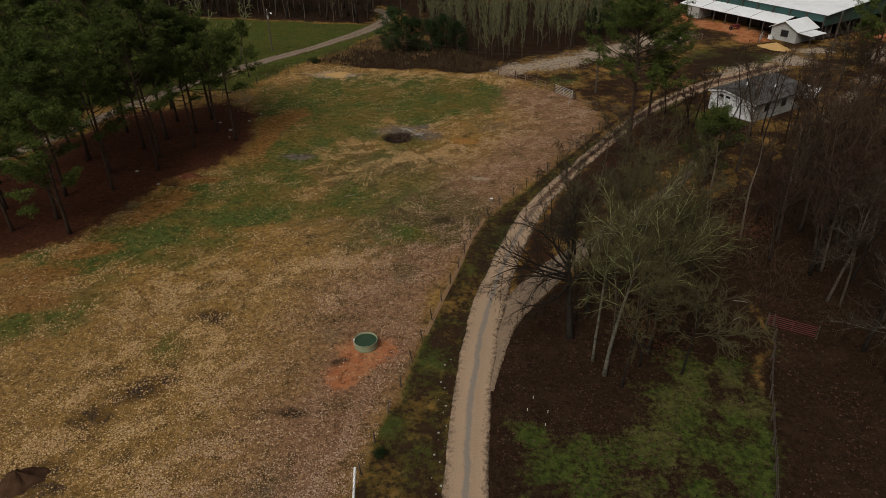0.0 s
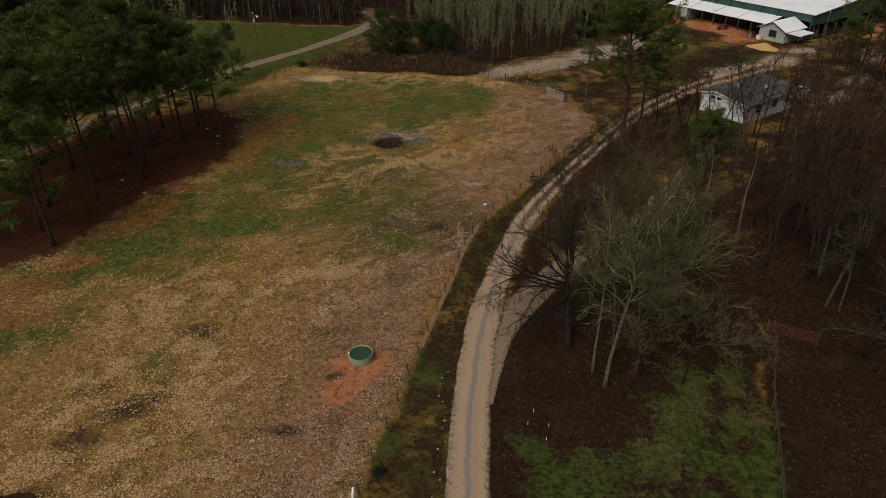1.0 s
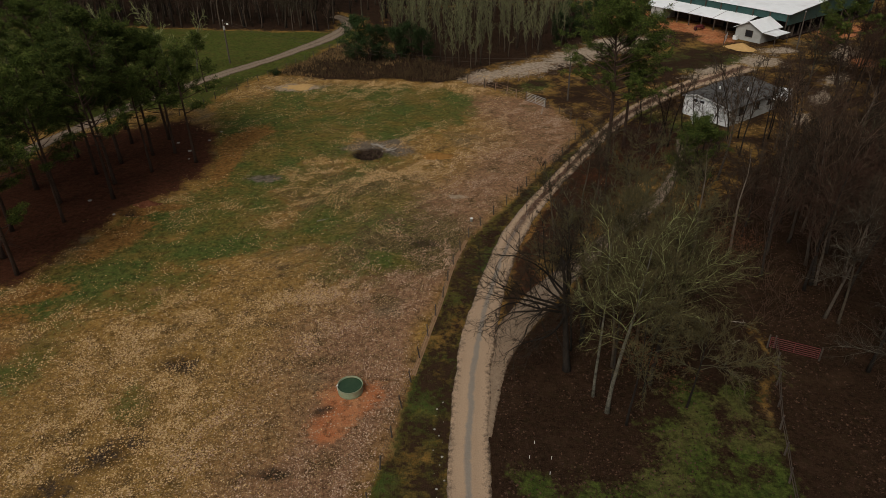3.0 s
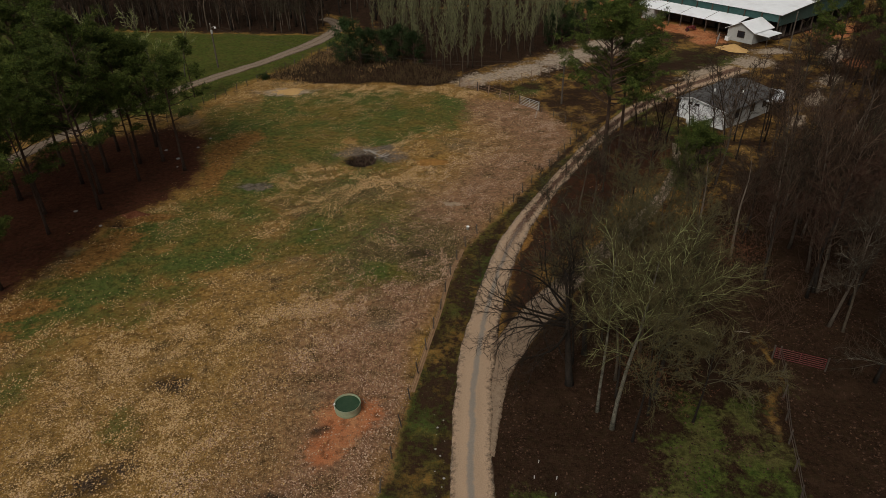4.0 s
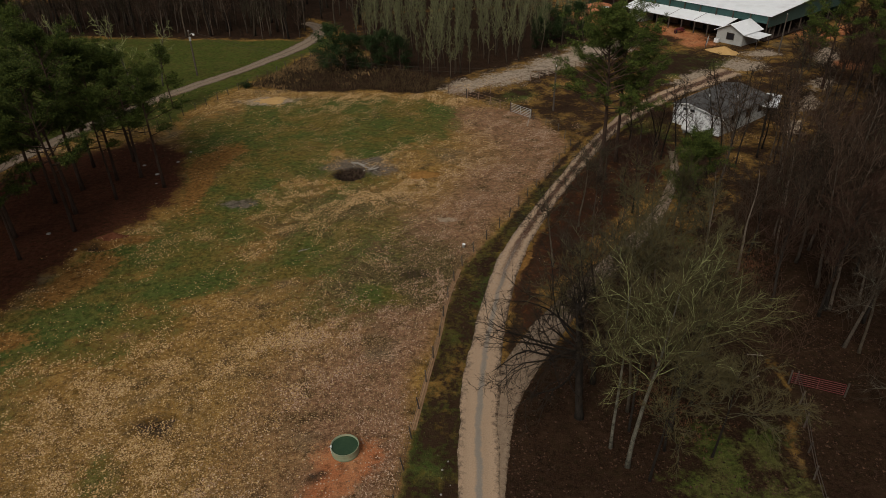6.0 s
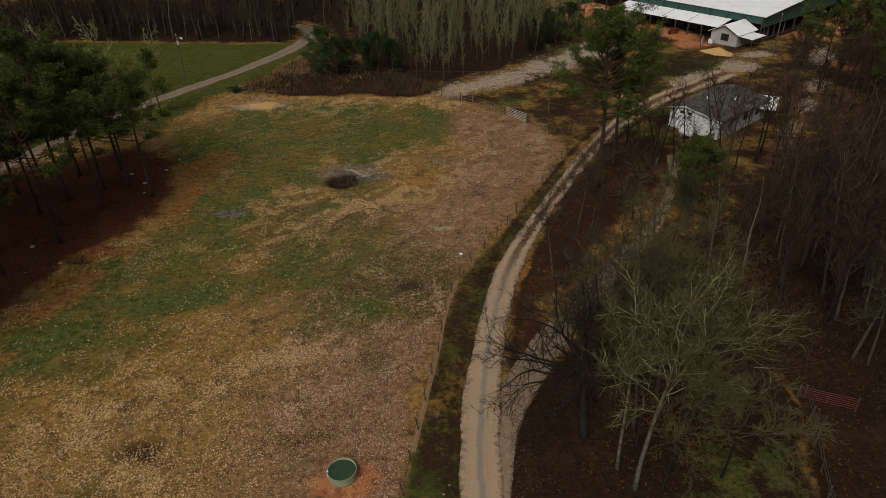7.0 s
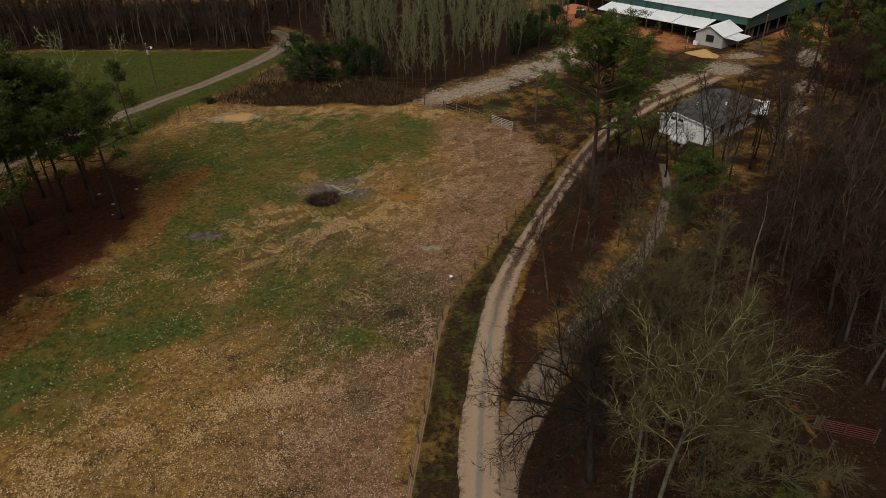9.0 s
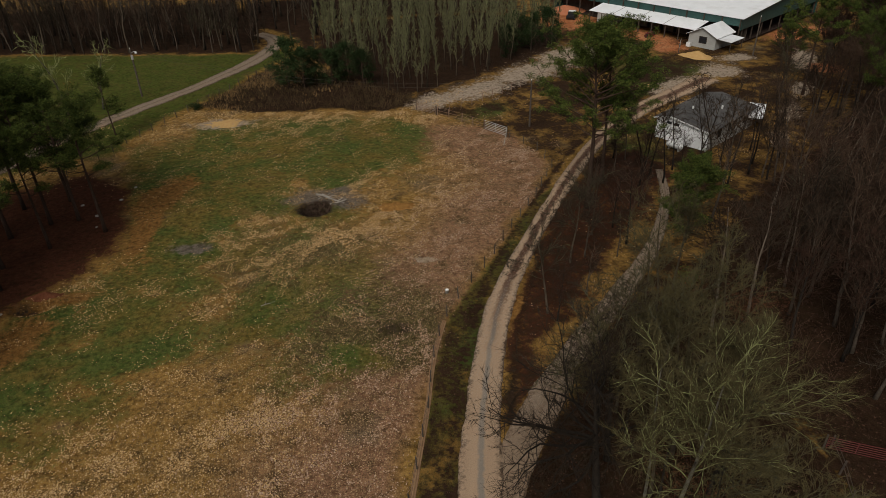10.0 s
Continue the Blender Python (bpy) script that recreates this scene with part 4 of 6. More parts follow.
def pine_tree(name, m, label, seed, height=16.0, trunk=0.2, crown=0.5, reach=3.2, limbs=34, tufts=20, needles=9, size=0.55, group="", mat=None, lean=(0, 0), taper=1.0, cluster=1.0):
    """A pine: straight trunk, bare below, irregular limbs with clumps of needles at their ends."""
    rnd = random.Random(seed)
    t, b, places = Shape(), Shape(), []
    stem = bent(rnd, (0, 0, -0.3), (lean[0], lean[1], 1), height, 10, 0.02, 0.03)
    t.tube(stem, [trunk * (1.3 if k == 0 else 1 - 0.85 * k / 10) for k in range(11)], 7)
    for _ in range(7):
        p, d = between(stem, rnd.uniform(0.25, crown))
        b.tube(bent(rnd, p, splay(rnd, d, 1.4), rnd.uniform(0.5, 1.8), 3, 0.15, -0.02), [0.03, 0.025, 0.02, 0.008], 3, False)
    for i in range(limbs):
        at = crown + (1.0 - crown) * ((i + rnd.random()) / limbs) ** 0.9
        p, d = between(stem, at)
        k = (at - crown) / (1 - crown)
        length = reach * (0.45 + 0.75 * math.sin(math.pi * min(1, 0.28 + 0.72 * k)) ** taper) * rnd.uniform(0.55, 1.2) * (1.0 if k < 0.9 else 0.6)
        limb = bent(rnd, p, splay(rnd, d, 1.45 - 0.75 * k), length, 5, 0.10, 0.10)
        r = max(0.02, trunk * 0.32 * (1 - 0.6 * k))
        b.tube(limb, [r * (1 - 0.8 * q / 5) for q in range(6)], 4, False)
        sprays = max(3, tufts // 6)
        if rnd.random() < 0.12:
            continue
        for j in range(sprays):
            q = 0.4 + 0.6 * (j + rnd.random()) / sprays
            p2, d2 = between(limb, q)
            off = splay(rnd, d2, rnd.uniform(0.4, 1.1)) * length * rnd.uniform(0.10, 0.26)
            off.z = off.z * 0.5 + 0.12
            b.tube([p2, p2 + off], [0.022, 0.012], 3, False)
            for _ in range(6):
                places.append(p2 + off * rnd.uniform(0.55, 1.1) + Vector((rnd.gauss(0, 0.2), rnd.gauss(0, 0.2), rnd.gauss(0.05, 0.12))) * cluster)
    tree = thing(name, m, label, "tree", group)
    part("trunk", t, PINE_BARK, tree, "", True)
    tagged(part("branching", b, PINE_BARK, tree, "", True), kind="stuff")
    tagged(part("crown", tuft_mesh("crown", places, size, needles, mat or NEEDLES, rnd), None, tree), kind="stuff")
    return tree


def spread_places(rnd, poly, count, gap, avoid=(), also=()):
    """Random places in a polygon, at least gap apart and clear of the lines in avoid."""
    xs, ys = [p[0] for p in poly], [p[1] for p in poly]
    got = []
    for _ in range(count * 40):
        x, y = rnd.uniform(min(xs), max(xs)), rnd.uniform(min(ys), max(ys))
        if not inside(x, y, poly) or any((x - a) ** 2 + (y - b) ** 2 < gap * gap for a, b in got) or any((x - a) ** 2 + (y - b) ** 2 < r * r for a, b, r in also):
            continue
        if any(away(np.array([x]), np.array([y]), line)[0] < d for line, d in avoid):
            continue
        got.append((x, y))
        if len(got) == count:
            break
    return got


def plant(protos, places, rnd, lo=0.8, hi=1.2):
    """Copies of trees, each turned and sized at random."""
    for x, y in places:
        src = rnd.choice(protos)
        k = rnd.uniform(lo, hi)
        c = copy_thing(src, on_ground(x, y, rnd.uniform(0, 360)))
        c.scale = (k * rnd.uniform(0.9, 1.1), k * rnd.uniform(0.9, 1.1), k)


rnd = random.Random(11)
# the group of large bare trees beside the lane
def spray(rnd, b, w, start, way, length, r, subs, shoots, twigs, thin, rise, pale):
    """One main limb with side branches, shoots and fine twigs; pale: the share of shoots that are as lichened as the limb."""
    limb = bent(rnd, start, way, length, 7, 0.15, rise)
    b.tube(limb, [max(thin * 1.6, r * (1 - 0.82 * k / 7)) for k in range(8)], 5, False)
    for j in range(subs):
        k = 0.16 + 0.82 * (j + rnd.random()) / subs
        p2, d2 = between(limb, k)
        l2 = length * 0.50 * (1.15 - 0.65 * k) * rnd.uniform(0.6, 1.25)
        sub = bent(rnd, p2, splay(rnd, d2, rnd.uniform(0.50, 1.10)) + Vector((0, 0, 0.10)), l2, 4, 0.16, rise)
        r2 = max(thin * 1.5, r * (1 - 0.8 * k) * 0.55)
        b.tube(sub, [r2 * (1 - 0.6 * q / 4) for q in range(5)], 4, False)
        for i in range(shoots):
            p3, d3 = between(sub, 0.10 + 0.88 * (i + rnd.random()) / shoots)
            l3 = l2 * 0.48 * rnd.uniform(0.5, 1.25)
            shoot = bent(rnd, p3, splay(rnd, d3, rnd.uniform(0.40, 1.05)) + Vector((0, 0, 0.06)), l3, 2, 0.14, rise)
            (b if rnd.random() < pale else w).tube(shoot[:2], [thin * 1.2, thin], 3, False).spike(shoot[1], shoot[2], thin)
            for _ in range(twigs):
                p4, d4 = between(shoot, 0.1 + 0.88 * rnd.random())
                w.spike(p4, p4 + (splay(rnd, d4, rnd.uniform(0.3, 0.8)) + Vector((0, 0, 0.1))) * l3 * rnd.uniform(0.35, 0.75), thin * 0.85)


def lane_tree(x, y, label, seed, height, trunk, lean, mains, mats, more=6, reach=4.5, subs=10, shoots=8, twigs=7, thin=0.0105, rise=0.015, pale=0.25, group="trees beside the lane", girth=0.30):
    """A leafless hardwood. mains: (height of the fork, compass turn from x, rise of the limb, length) of its great limbs; more: further random ones."""
    rnd = random.Random(seed)
    bark, limb_mat, twig_mat = mats
    t, b, w = Shape(), Shape(), Shape()
    stem = bent(rnd, (0, 0, -0.3), (lean[0], lean[1], 1), height * 0.95, 10, 0.035, 0.02)
    t.tube(stem, [trunk * (1.35 if k == 0 else (1 - 0.9 * k / 10) ** 0.8) for k in range(11)], 8)
    limbs = list(mains)
    for i in range(more):
        at = 0.45 + 0.5 * (i + rnd.random()) / more
        limbs.append((at * height, rnd.uniform(0, 360), rnd.uniform(15, 55) + 25 * at, reach * rnd.uniform(0.7, 1.1) * (1.25 - 0.6 * at)))
    for h, turn, up, length in limbs:
        p, _ = between(stem, (h + 0.3) / (height * 0.95))
        a, e = radians(turn), radians(up)
        spray(rnd, b, w, p, (math.cos(a) * math.cos(e), math.sin(a) * math.cos(e), math.sin(e)), length, max(0.024, trunk * girth * (1 - 0.6 * h / height)), subs, shoots, twigs, thin, rise, pale)
    tree = thing("bare_tree", on_ground(x, y), label, "tree", group)
    part("trunk", t, bark, tree, "", True)
    tagged(part("branching", b, limb_mat, tree, "", True), kind="stuff")
    tagged(part("twig_spray", w, twig_mat, tree, "", True), kind="stuff")
    return tree


PALE_SET, DARK_SET, GREY_SET = (PALE_BARK, LICHEN, OLIVE_BROWN), (DARK_BARK, DARK_BARK, TWIG), (GREY_BARK, DULL_LICHEN, OLIVE_BROWN)
lane_tree(11.25, 37.65, "leafless hardwood with pale blotched trunk and lichen-green branches", 3, 14.0, 0.16, (0.05, 0.04), [(6.6, 165, 48, 6.0), (7.0, 20, 30, 6.2), (8.0, 100, 55, 5.5), (8.4, 250, 30, 5.2), (9.2, 330, 35, 5.4), (6.0, 200, 15, 4.0)], PALE_SET, 6)
lane_tree(10.8, 39.35, "slim leafless hardwood with pale trunk and lichened twigs", 8, 13.0, 0.12, (0.0, 0.03), [(6.5, 190, 45, 4.6), (7.2, 120, 50, 4.8), (8.0, 280, 45, 4.2)], PALE_SET, 5, 4.0)
lane_tree(9.7, 42.4, "dark-trunked leafless oak with flat branches reaching over the lane", 21, 10.5, 0.30, (-0.10, 0.02), [(5.2, 188, 10, 7.6), (5.7, 158, 20, 7.6), (6.0, 208, 18, 7.0), (5.0, 230, -4, 5.8), (6.4, 135, 35, 6.8), (6.8, 80, 45, 5.4), (6.2, 30, 40, 5.0), (7.0, 255, 30, 5.2), (7.0, 178, 50, 6.2), (5.5, 172, 2, 6.8)], DARK_SET, 5, 4.8, 9, 7, 6, 0.0120, 0.0, 0.5, girth=0.52)
lane_tree(11.8, 45.6, "dark-trunked leafless oak beside the fork", 34, 12.0, 0.2, (0.02, 0.02), [(6.0, 170, 35, 5.0), (6.6, 110, 45, 5.0), (7.5, 220, 45, 4.4), (7.2, 20, 45, 4.6)], (DARK_BARK, DULL_LICHEN, TWIG), 7, 4.8)
lane_tree(15.3, 40.2, "leafless hardwood fanning out lichen-green branches", 47, 12.6, 0.17, (0.07, 0.02), [(5.8, 10, 38, 6.6), (6.4, 345, 28, 6.4), (6.9, 35, 35, 6.2), (7.4, 60, 48, 5.6), (7.8, 320, 40, 5.6), (8.2, 0, 55, 5.6), (7.0, 150, 50, 5.0)], (DARK_BARK, LICHEN, OLIVE_BROWN), 6)
lane_tree(17.0, 37.6, "small leafless tree with low drooping lichened branches", 52, 7.4, 0.09, (0.10, -0.02), [(3.4, 0, 18, 4.6), (3.8, 335, 12, 4.6), (4.2, 25, 25, 4.2), (4.6, 300, 20, 3.6)], (DARK_BARK, DULL_LICHEN, OLIVE_BROWN), 6, 3.4, 11, 8, 8, 0.0105, -0.02, 0.4, girth=0.24)
lane_tree(16.0, 44.9, "leafless hardwood with a fine olive twig haze", 58, 13.0, 0.15, (0.04, 0.02), [(6.0, 30, 45, 5.0), (6.8, 330, 42, 5.0), (7.6, 80, 55, 4.8)], GREY_SET, 8, 4.8, pale=0.2)
lane_tree(13.2, 42.4, "slender leafless hardwood with lichened branches", 81, 12.8, 0.12, (0.02, 0.02), [(7.0, 130, 55, 4.4), (7.6, 230, 50, 4.2)], GREY_SET, 7, 4.0, pale=0.2)
for x, y, h, k in ((16.8, 51.5, 12.0, 63), (21.0, 56.8, 11.5, 71), (14.2, 49.4, 10.5, 91), (18.6, 48.0, 12.0, 92), (22.8, 51.2, 11.0, 94), (24.4, 60.5, 9.5, 93)):
    lane_tree(x, y, "leafless tree with a soft grey-olive twig haze beside the dirt track", k, h, 0.12, (0.02, 0.02), [], GREY_SET, 11, 4.2, 7, 7, 5, 0.0110, 0.03, 0.25)
for x, y, h, k in ((12.6, 40.6, 12.0, 131), (14.2, 38.6, 11.0, 132), (10.6, 44.6, 11.0, 133), (13.6, 46.8, 12.0, 134), (17.8, 42.2, 11.5, 135), (12.2, 36.4, 10.0, 137)):
    lane_tree(x, y, "slender leafless tree thick with fine dark olive twigs", k, h, 0.09, (0.02, 0.02), [], (DARK_BARK, DULL_LICHEN, OLIVE_BROWN), 11, 4.4, 8, 7, 6, 0.0105, 0.02, 0.2, "slender trees of the lane grove")
for x, y, h, k in ((13.6, 61.4, 7.5, 112), (18.4, 68.4, 8.0, 113), (22.6, 73.0, 7.5, 116)):
    lane_tree(x, y, "leafless brown tree on the slope between the two tracks", k, h, 0.11, (-0.05, 0.0), [(h * 0.45, 170, 30, 4.2), (h * 0.5, 200, 35, 4.0), (h * 0.55, 140, 40, 3.8)], (GREY_BARK, DULL_LICHEN, TWIG), 7, 4.2, 7, 7, 5, 0.0115, 0.01, 0.15)
lane_tree(31.8, 36.2, "pale leafless tree at the edge of the dark woods", 95, 10.5, 0.13, (-0.05, 0), [(4.5, 170, 25, 5.0), (5.2, 200, 30, 4.6), (5.8, 140, 35, 4.6)], (GREY_BARK, PALE_BARK, TWIG), 6, 4.2)
lane_tree(33.6, 45.6, "pale leafless tree behind the red gate", 97, 10.0, 0.12, (-0.03, 0), [(4.2, 185, 22, 4.6), (5.0, 215, 25, 4.4)], (GREY_BARK, PALE_BARK, TWIG), 6, 4.2)
brown_trees = [lane_tree(x, y, "leafless tree with a dense haze of reddish tan twigs", k, 11.0, 0.13, (0.01, 0.0), [], m, 13, 4.0, 6, 6, 5, 0.014, 0.05, 0.1, "brown trees of the dark woods") for x, y, k, m in ((36.5, 49.0, 121, (DARK_BARK, TAN_TWIG, TAN_TWIG)), (41.5, 55.0, 122, (GREY_BARK, TAN_TWIG, RED_TWIG)), (38.0, 62.5, 123, (DARK_BARK, GREY_BARK, TWIG)))]

# smaller trees that are copied through the woods
wood_mats = [(WOOD_BARK, WOOD_LIMB, TWIG), (DARK_BARK, WOOD_LIMB, RED_TWIG), (WOOD_BARK, WOOD_LIMB, TAN_TWIG), (WOOD_BARK, DULL_LICHEN, TWIG)]
woods = [bare_tree("bare_tree", on_ground(*p), "leafless brown hardwood in the dense woods", 100 + k, 11.5 + k % 3, 0.14, 0.30, 14, 6, 5, 3, 0.6, 0.10, 0.017, wood_mats[k % 4], (0, 0), "trees of the dark woods", 0.42) for k, p in enumerate([(30.0, 57.5), (33.5, 50.5), (40.0, 64.0), (36.0, 43.5), (47.0, 72.0)])]
slim = [bare_tree("slender_tree", on_ground(*p), "slender pale-trunked leafless tree in the young stand", 200 + k, 12.0 + k, 0.08, 0.2, 30, 3, 2, 2, 0.42, 0.22, 0.020, (GREY_BARK, OLIVE_TWIG, OLIVE_TWIG), (0, 0), "trees of the young stand", 0.13) for k, p in enumerate([(15.0, 124.0), (22.0, 129.0), (9.0, 127.0)])]
tall = [bare_tree("forest_tree", on_ground(*p), "tall leafless tree at the dark forest edge", 300 + k, 15.0 + k, 0.17, 0.3, 9, 4, 3, 3, 0.6, 0.10, 0.03, m, (0, 0), "trees of the far forest", 0.36) for k, (p, m) in enumerate([((-30.0, 157.0), (DARK_BARK, FOREST_TWIG, FOREST_TWIG)), ((-18.0, 155.5), (GREY_BARK, GREY_BARK, FOREST_TWIG)), ((-44.0, 160.5), (GREY_BARK, FOREST_TWIG, FOREST_TWIG))])]
ghost = [bare_tree("lichened_tree", on_ground(*p), "pale lichen-covered leafless tree at the meadow edge", 400 + k, 12.0, 0.15, 0.25, 9, 5, 3, 2, 0.7, 0.06, 0.024, (PALE_BARK, LICHEN, LICHEN), (0, 0), "pale trees by the meadow", 0.42) for k, p in enumerate([(-44.0, 112.0), (-50.0, 121.0)])]
house_at = [(48.5, 97.5, 9.0), (57.0, 96.5, 4.5), (42.0, 91.0, 3.0), (30.0, 67.0, 3.6), (28.0, 63.0, 3.0), (28.0, 41.5, 3.6), (28.5, 58.0, 2.2), (43.0, 86.5, 4.0)]
lanes = [(LANE, 2.6), (FORK, 2.0)]
plant(woods + brown_trees[:2], spread_places(rnd, RIGHT_WOODS, 190, 2.0, lanes, house_at), rnd, 0.7, 1.15)
plant(woods[:2], spread_places(rnd, SLOPE_WOODS, 12, 2.6, [(LANE, 4.0), (FORK, 2.2)], house_at + [(24.0, 77.5, 1.5)]), rnd, 0.45, 0.75)
plant(woods + brown_trees, spread_places(rnd, EAST_WOODS, 50, 2.4, [([(58.0, 91.0), (66.0, 99.0), (74.0, 109.0), (88.0, 126.0)], 1.8)], house_at), rnd, 0.75, 1.1)
plant(slim, spread_places(rnd, STAND, 190, 1.3), rnd, 0.8, 1.2)
plant(tall, spread_places(rnd, FAR_WOODS, 150, 2.4, [(LEFT_ROAD, 3.0)]), rnd, 0.85, 1.25)
plant(woods, spread_places(rnd, [(-70.0, 164.0), (-58.0, 161.0), (-28.0, 155.0), (-12.0, 152.0), (-12.0, 164.0), (-60.0, 176.0)], 60, 2.6, [(LEFT_ROAD, 3.0)]), rnd, 0.6, 0.95)
plant(tall, spread_places(rnd, BACK_WOODS, 90, 2.4, [(LEFT_ROAD, 2.4)]), rnd, 0.85, 1.25)
plant(ghost, [(-40.5, 106.0), (-37.0, 121.0), (-33.5, 124.5), (-47.0, 126.0), (-55.0, 110.0), (-60.0, 118.0), (-41.0, 117.5), (-64.0, 105.0), (-52.0, 101.0)], rnd, 0.6, 1.15)

plant(woods, spread_places(rnd, [(31.0, 62.0), (29.5, 50.0), (32.0, 38.0), (48.0, 38.0), (56.0, 60.0), (46.0, 72.0)], 28, 2.2, lanes, house_at), rnd, 0.75, 1.1)

# pines
right_pine = pine_tree("pine_tree", on_ground(24.4, 78.6, 30), "tall dark green pine beside the gravel lane", 5, 19.2, 0.30, 0.43, 5.3, 56, 48, 26, 0.31, "pines by the lane", lean=(0.02, 0.0), cluster=1.15)
pine_tree("pine_tree", on_ground(28.5, 83.8, 200), "slimmer dark green pine behind the tall one", 6, 16.6, 0.24, 0.48, 3.7, 34, 42, 26, 0.31, "pines by the lane", lean=(0.03, 0), cluster=1.15)
pine_tree("pine_tree", on_ground(31.0, 69.4, 90), "young bushy pine at the edge of the woods", 7, 8.6, 0.10, 0.12, 2.8, 50, 36, 24, 0.29, "pines by the lane")
lefts = [pine_tree("pine_tree", on_ground(*p), "dark green pine on a floor of pine straw", 20 + k, h, 0.20, c, r * 1.1, n, 36, 24, 0.32, "pines at the field edge", cluster=1.15) for k, (p, h, c, r, n) in enumerate([((-25.9, 84.8), 13.4, 0.50, 2.9, 17), ((-29.1, 88.0), 14.0, 0.46, 3.5, 28), ((-31.8, 87.8), 15.0, 0.42, 3.8, 30), ((-37.0, 60.4), 13.6, 0.26, 3.8, 40)])]
side_pines = [(-30.6, 82.5), (-37.0, 82.5), (-43.0, 61.2), (-34.0, 79.5), (-41.0, 69.0), (-46.0, 66.0), (-38.5, 75.0), (-48.5, 58.0), (-35.5, 92.0), (-41.0, 88.0), (-46.5, 76.0), (-53.0, 66.0), (-58.0, 60.0), (-38.0, 97.5), (-50.0, 72.5), (-39.5, 63.5), (-36.5, 70.5), (-44.0, 72.5), (-33.0, 75.5), (-42.5, 79.0), (-47.0, 84.0), (-35.0, 85.5), (-53.5, 59.0), (-47.0, 53.5), (-31.0, 93.0)]
plant(lefts, side_pines, rnd, 0.9, 1.2)
plant(lefts, [(-55.0, 96.0), (-61.0, 88.0), (-66.0, 97.0), (-58.0, 104.0), (-70.0, 82.0), (-50.5, 107.0), (-64.0, 112.0), (-56.0, 128.0), (-62.0, 134.0), (-72.0, 120.0), (-46.5, 104.0), (-68.0, 72.0)], rnd, 1.0, 1.3)
plant([right_pine, lefts[1], lefts[2]], [(72.5, 106.5), (79.0, 101.0), (84.0, 108.0), (90.0, 116.0), (74.0, 96.0), (66.0, 84.0), (88.0, 98.0), (96.0, 108.0), (62.0, 76.0), (100.0, 120.0)], rnd, 0.8, 1.1)
plant(lefts[:2], [(79.5, 121.5), (83.0, 126.0), (76.5, 116.0)], rnd, 0.45, 0.6)
pine_tree("cedar_tree", on_ground(-29.8, 113.0), "small dark evergreen beside the back road", 61, 9.2, 0.11, 0.3, 1.7, 26, 8, 8, 0.5, "evergreens by the brush")
cedars = [pine_tree("cedar_tree", on_ground(-3.6, 127.6), "dense dark green cedar in the brush strip", 62, 6.2, 0.11, 0.04, 2.3, 40, 18, 9, 0.45, "evergreens by the brush", CEDAR), pine_tree("cedar_tree", on_ground(1.0, 128.6), "dense dark green cedar in the brush strip", 63, 5.4, 0.10, 0.04, 2.2, 40, 16, 9, 0.45, "evergreens by the brush", CEDAR)]
plant(cedars, [(-1.6, 130.0), (3.6, 130.5), (6.0, 128.0), (-6.0, 128.6), (34.0, 138.0), (40.0, 142.0), (44.0, 144.5), (37.0, 143.0)], rnd, 0.8, 1.25)
# thin trees by the house
for k, (x, y, h) in enumerate([(32.4, 82.4, 11.0), (34.4, 83.8, 11.5), (35.5, 82.3, 11.2), (33.0, 90.4, 9.0), (43.0, 84.6, 13.5), (45.2, 85.8, 12.0), (42.4, 80.0, 14.0), (49.0, 85.0, 11.0), (38.5, 85.5, 9.5), (51.5, 89.0, 10.0), (37.0, 79.5, 12.5), (40.2, 82.0, 13.0), (46.8, 82.4, 12.0), (53.5, 86.0, 12.5), (48.0, 80.5, 13.5), (36.0, 88.5, 10.0), (56.0, 90.5, 12.0)]):
    bare_tree("thin_tree", on_ground(x, y, 77 * k), "thin dark-trunked leafless tree beside the white house", 500 + k, h, 0.11, 0.38, 13, 4, 4, 3, 0.65, 0.08, 0.015, (DARK_BARK, GREY_BARK if k % 2 else TAN_TWIG, TAN_TWIG if k % 3 == 0 else TWIG), (0.02, 0.0), "thin trees by the house", 0.26)


# ---- brush ----
def brush_stuff(name, places, height, stems, thick, mat, label, seed):
    """Thickets: sprays of thin bent stems."""
    r = random.Random(seed)
    s = Shape()
    for x, y in places:
        h0 = height * r.uniform(0.5, 1.25)
        for _ in range(stems):
            bx, by = x + r.gauss(0, 0.35), y + r.gauss(0, 0.35)
            pts = bent(r, (bx, by, gz(bx, by) - 0.05), (r.gauss(0, 0.35), r.gauss(0, 0.35), 1), h0 * r.uniform(0.5, 1.1), 3, 0.18, 0.0)
            s.tube(pts, [thick, thick * 0.9, thick * 0.7, thick * 0.4], 3, False)
            for _ in range(2):
                p, d = between(pts, r.uniform(0.3, 0.9))
                s.tube(bent(r, p, splay(r, d, 0.8), h0 * 0.35, 2, 0.15, 0.02), [thick * 0.7, thick * 0.6, thick * 0.3], 3, False)
    return tagged(new(name, s.mesh(name, mat)), label, "brush", kind="stuff")


brush_stuff("woods_brush", spread_places(rnd, RIGHT_WOODS[:6] + [(80.0, 20.0), (90.0, 90.0)] + RIGHT_WOODS[10:], 420, 0.9, [(FORK, 1.8)], house_at), 2.8, 7, 0.018, TAN_TWIG, "reddish brown undergrowth of bare saplings", 1)
brush_stuff("slope_brush", spread_places(rnd, SLOPE_WOODS, 80, 0.8, [(LANE, 2.6), (FORK, 1.8)]), 1.3, 5, 0.011, TWIG, "bare brown scrub between the two tracks", 2)
brush_stuff("edge_brush", spread_places(rnd, BRUSH, 330, 0.7), 1.3, 8, 0.022, BRAMBLE, "olive brown brambles along the pasture edge", 3)
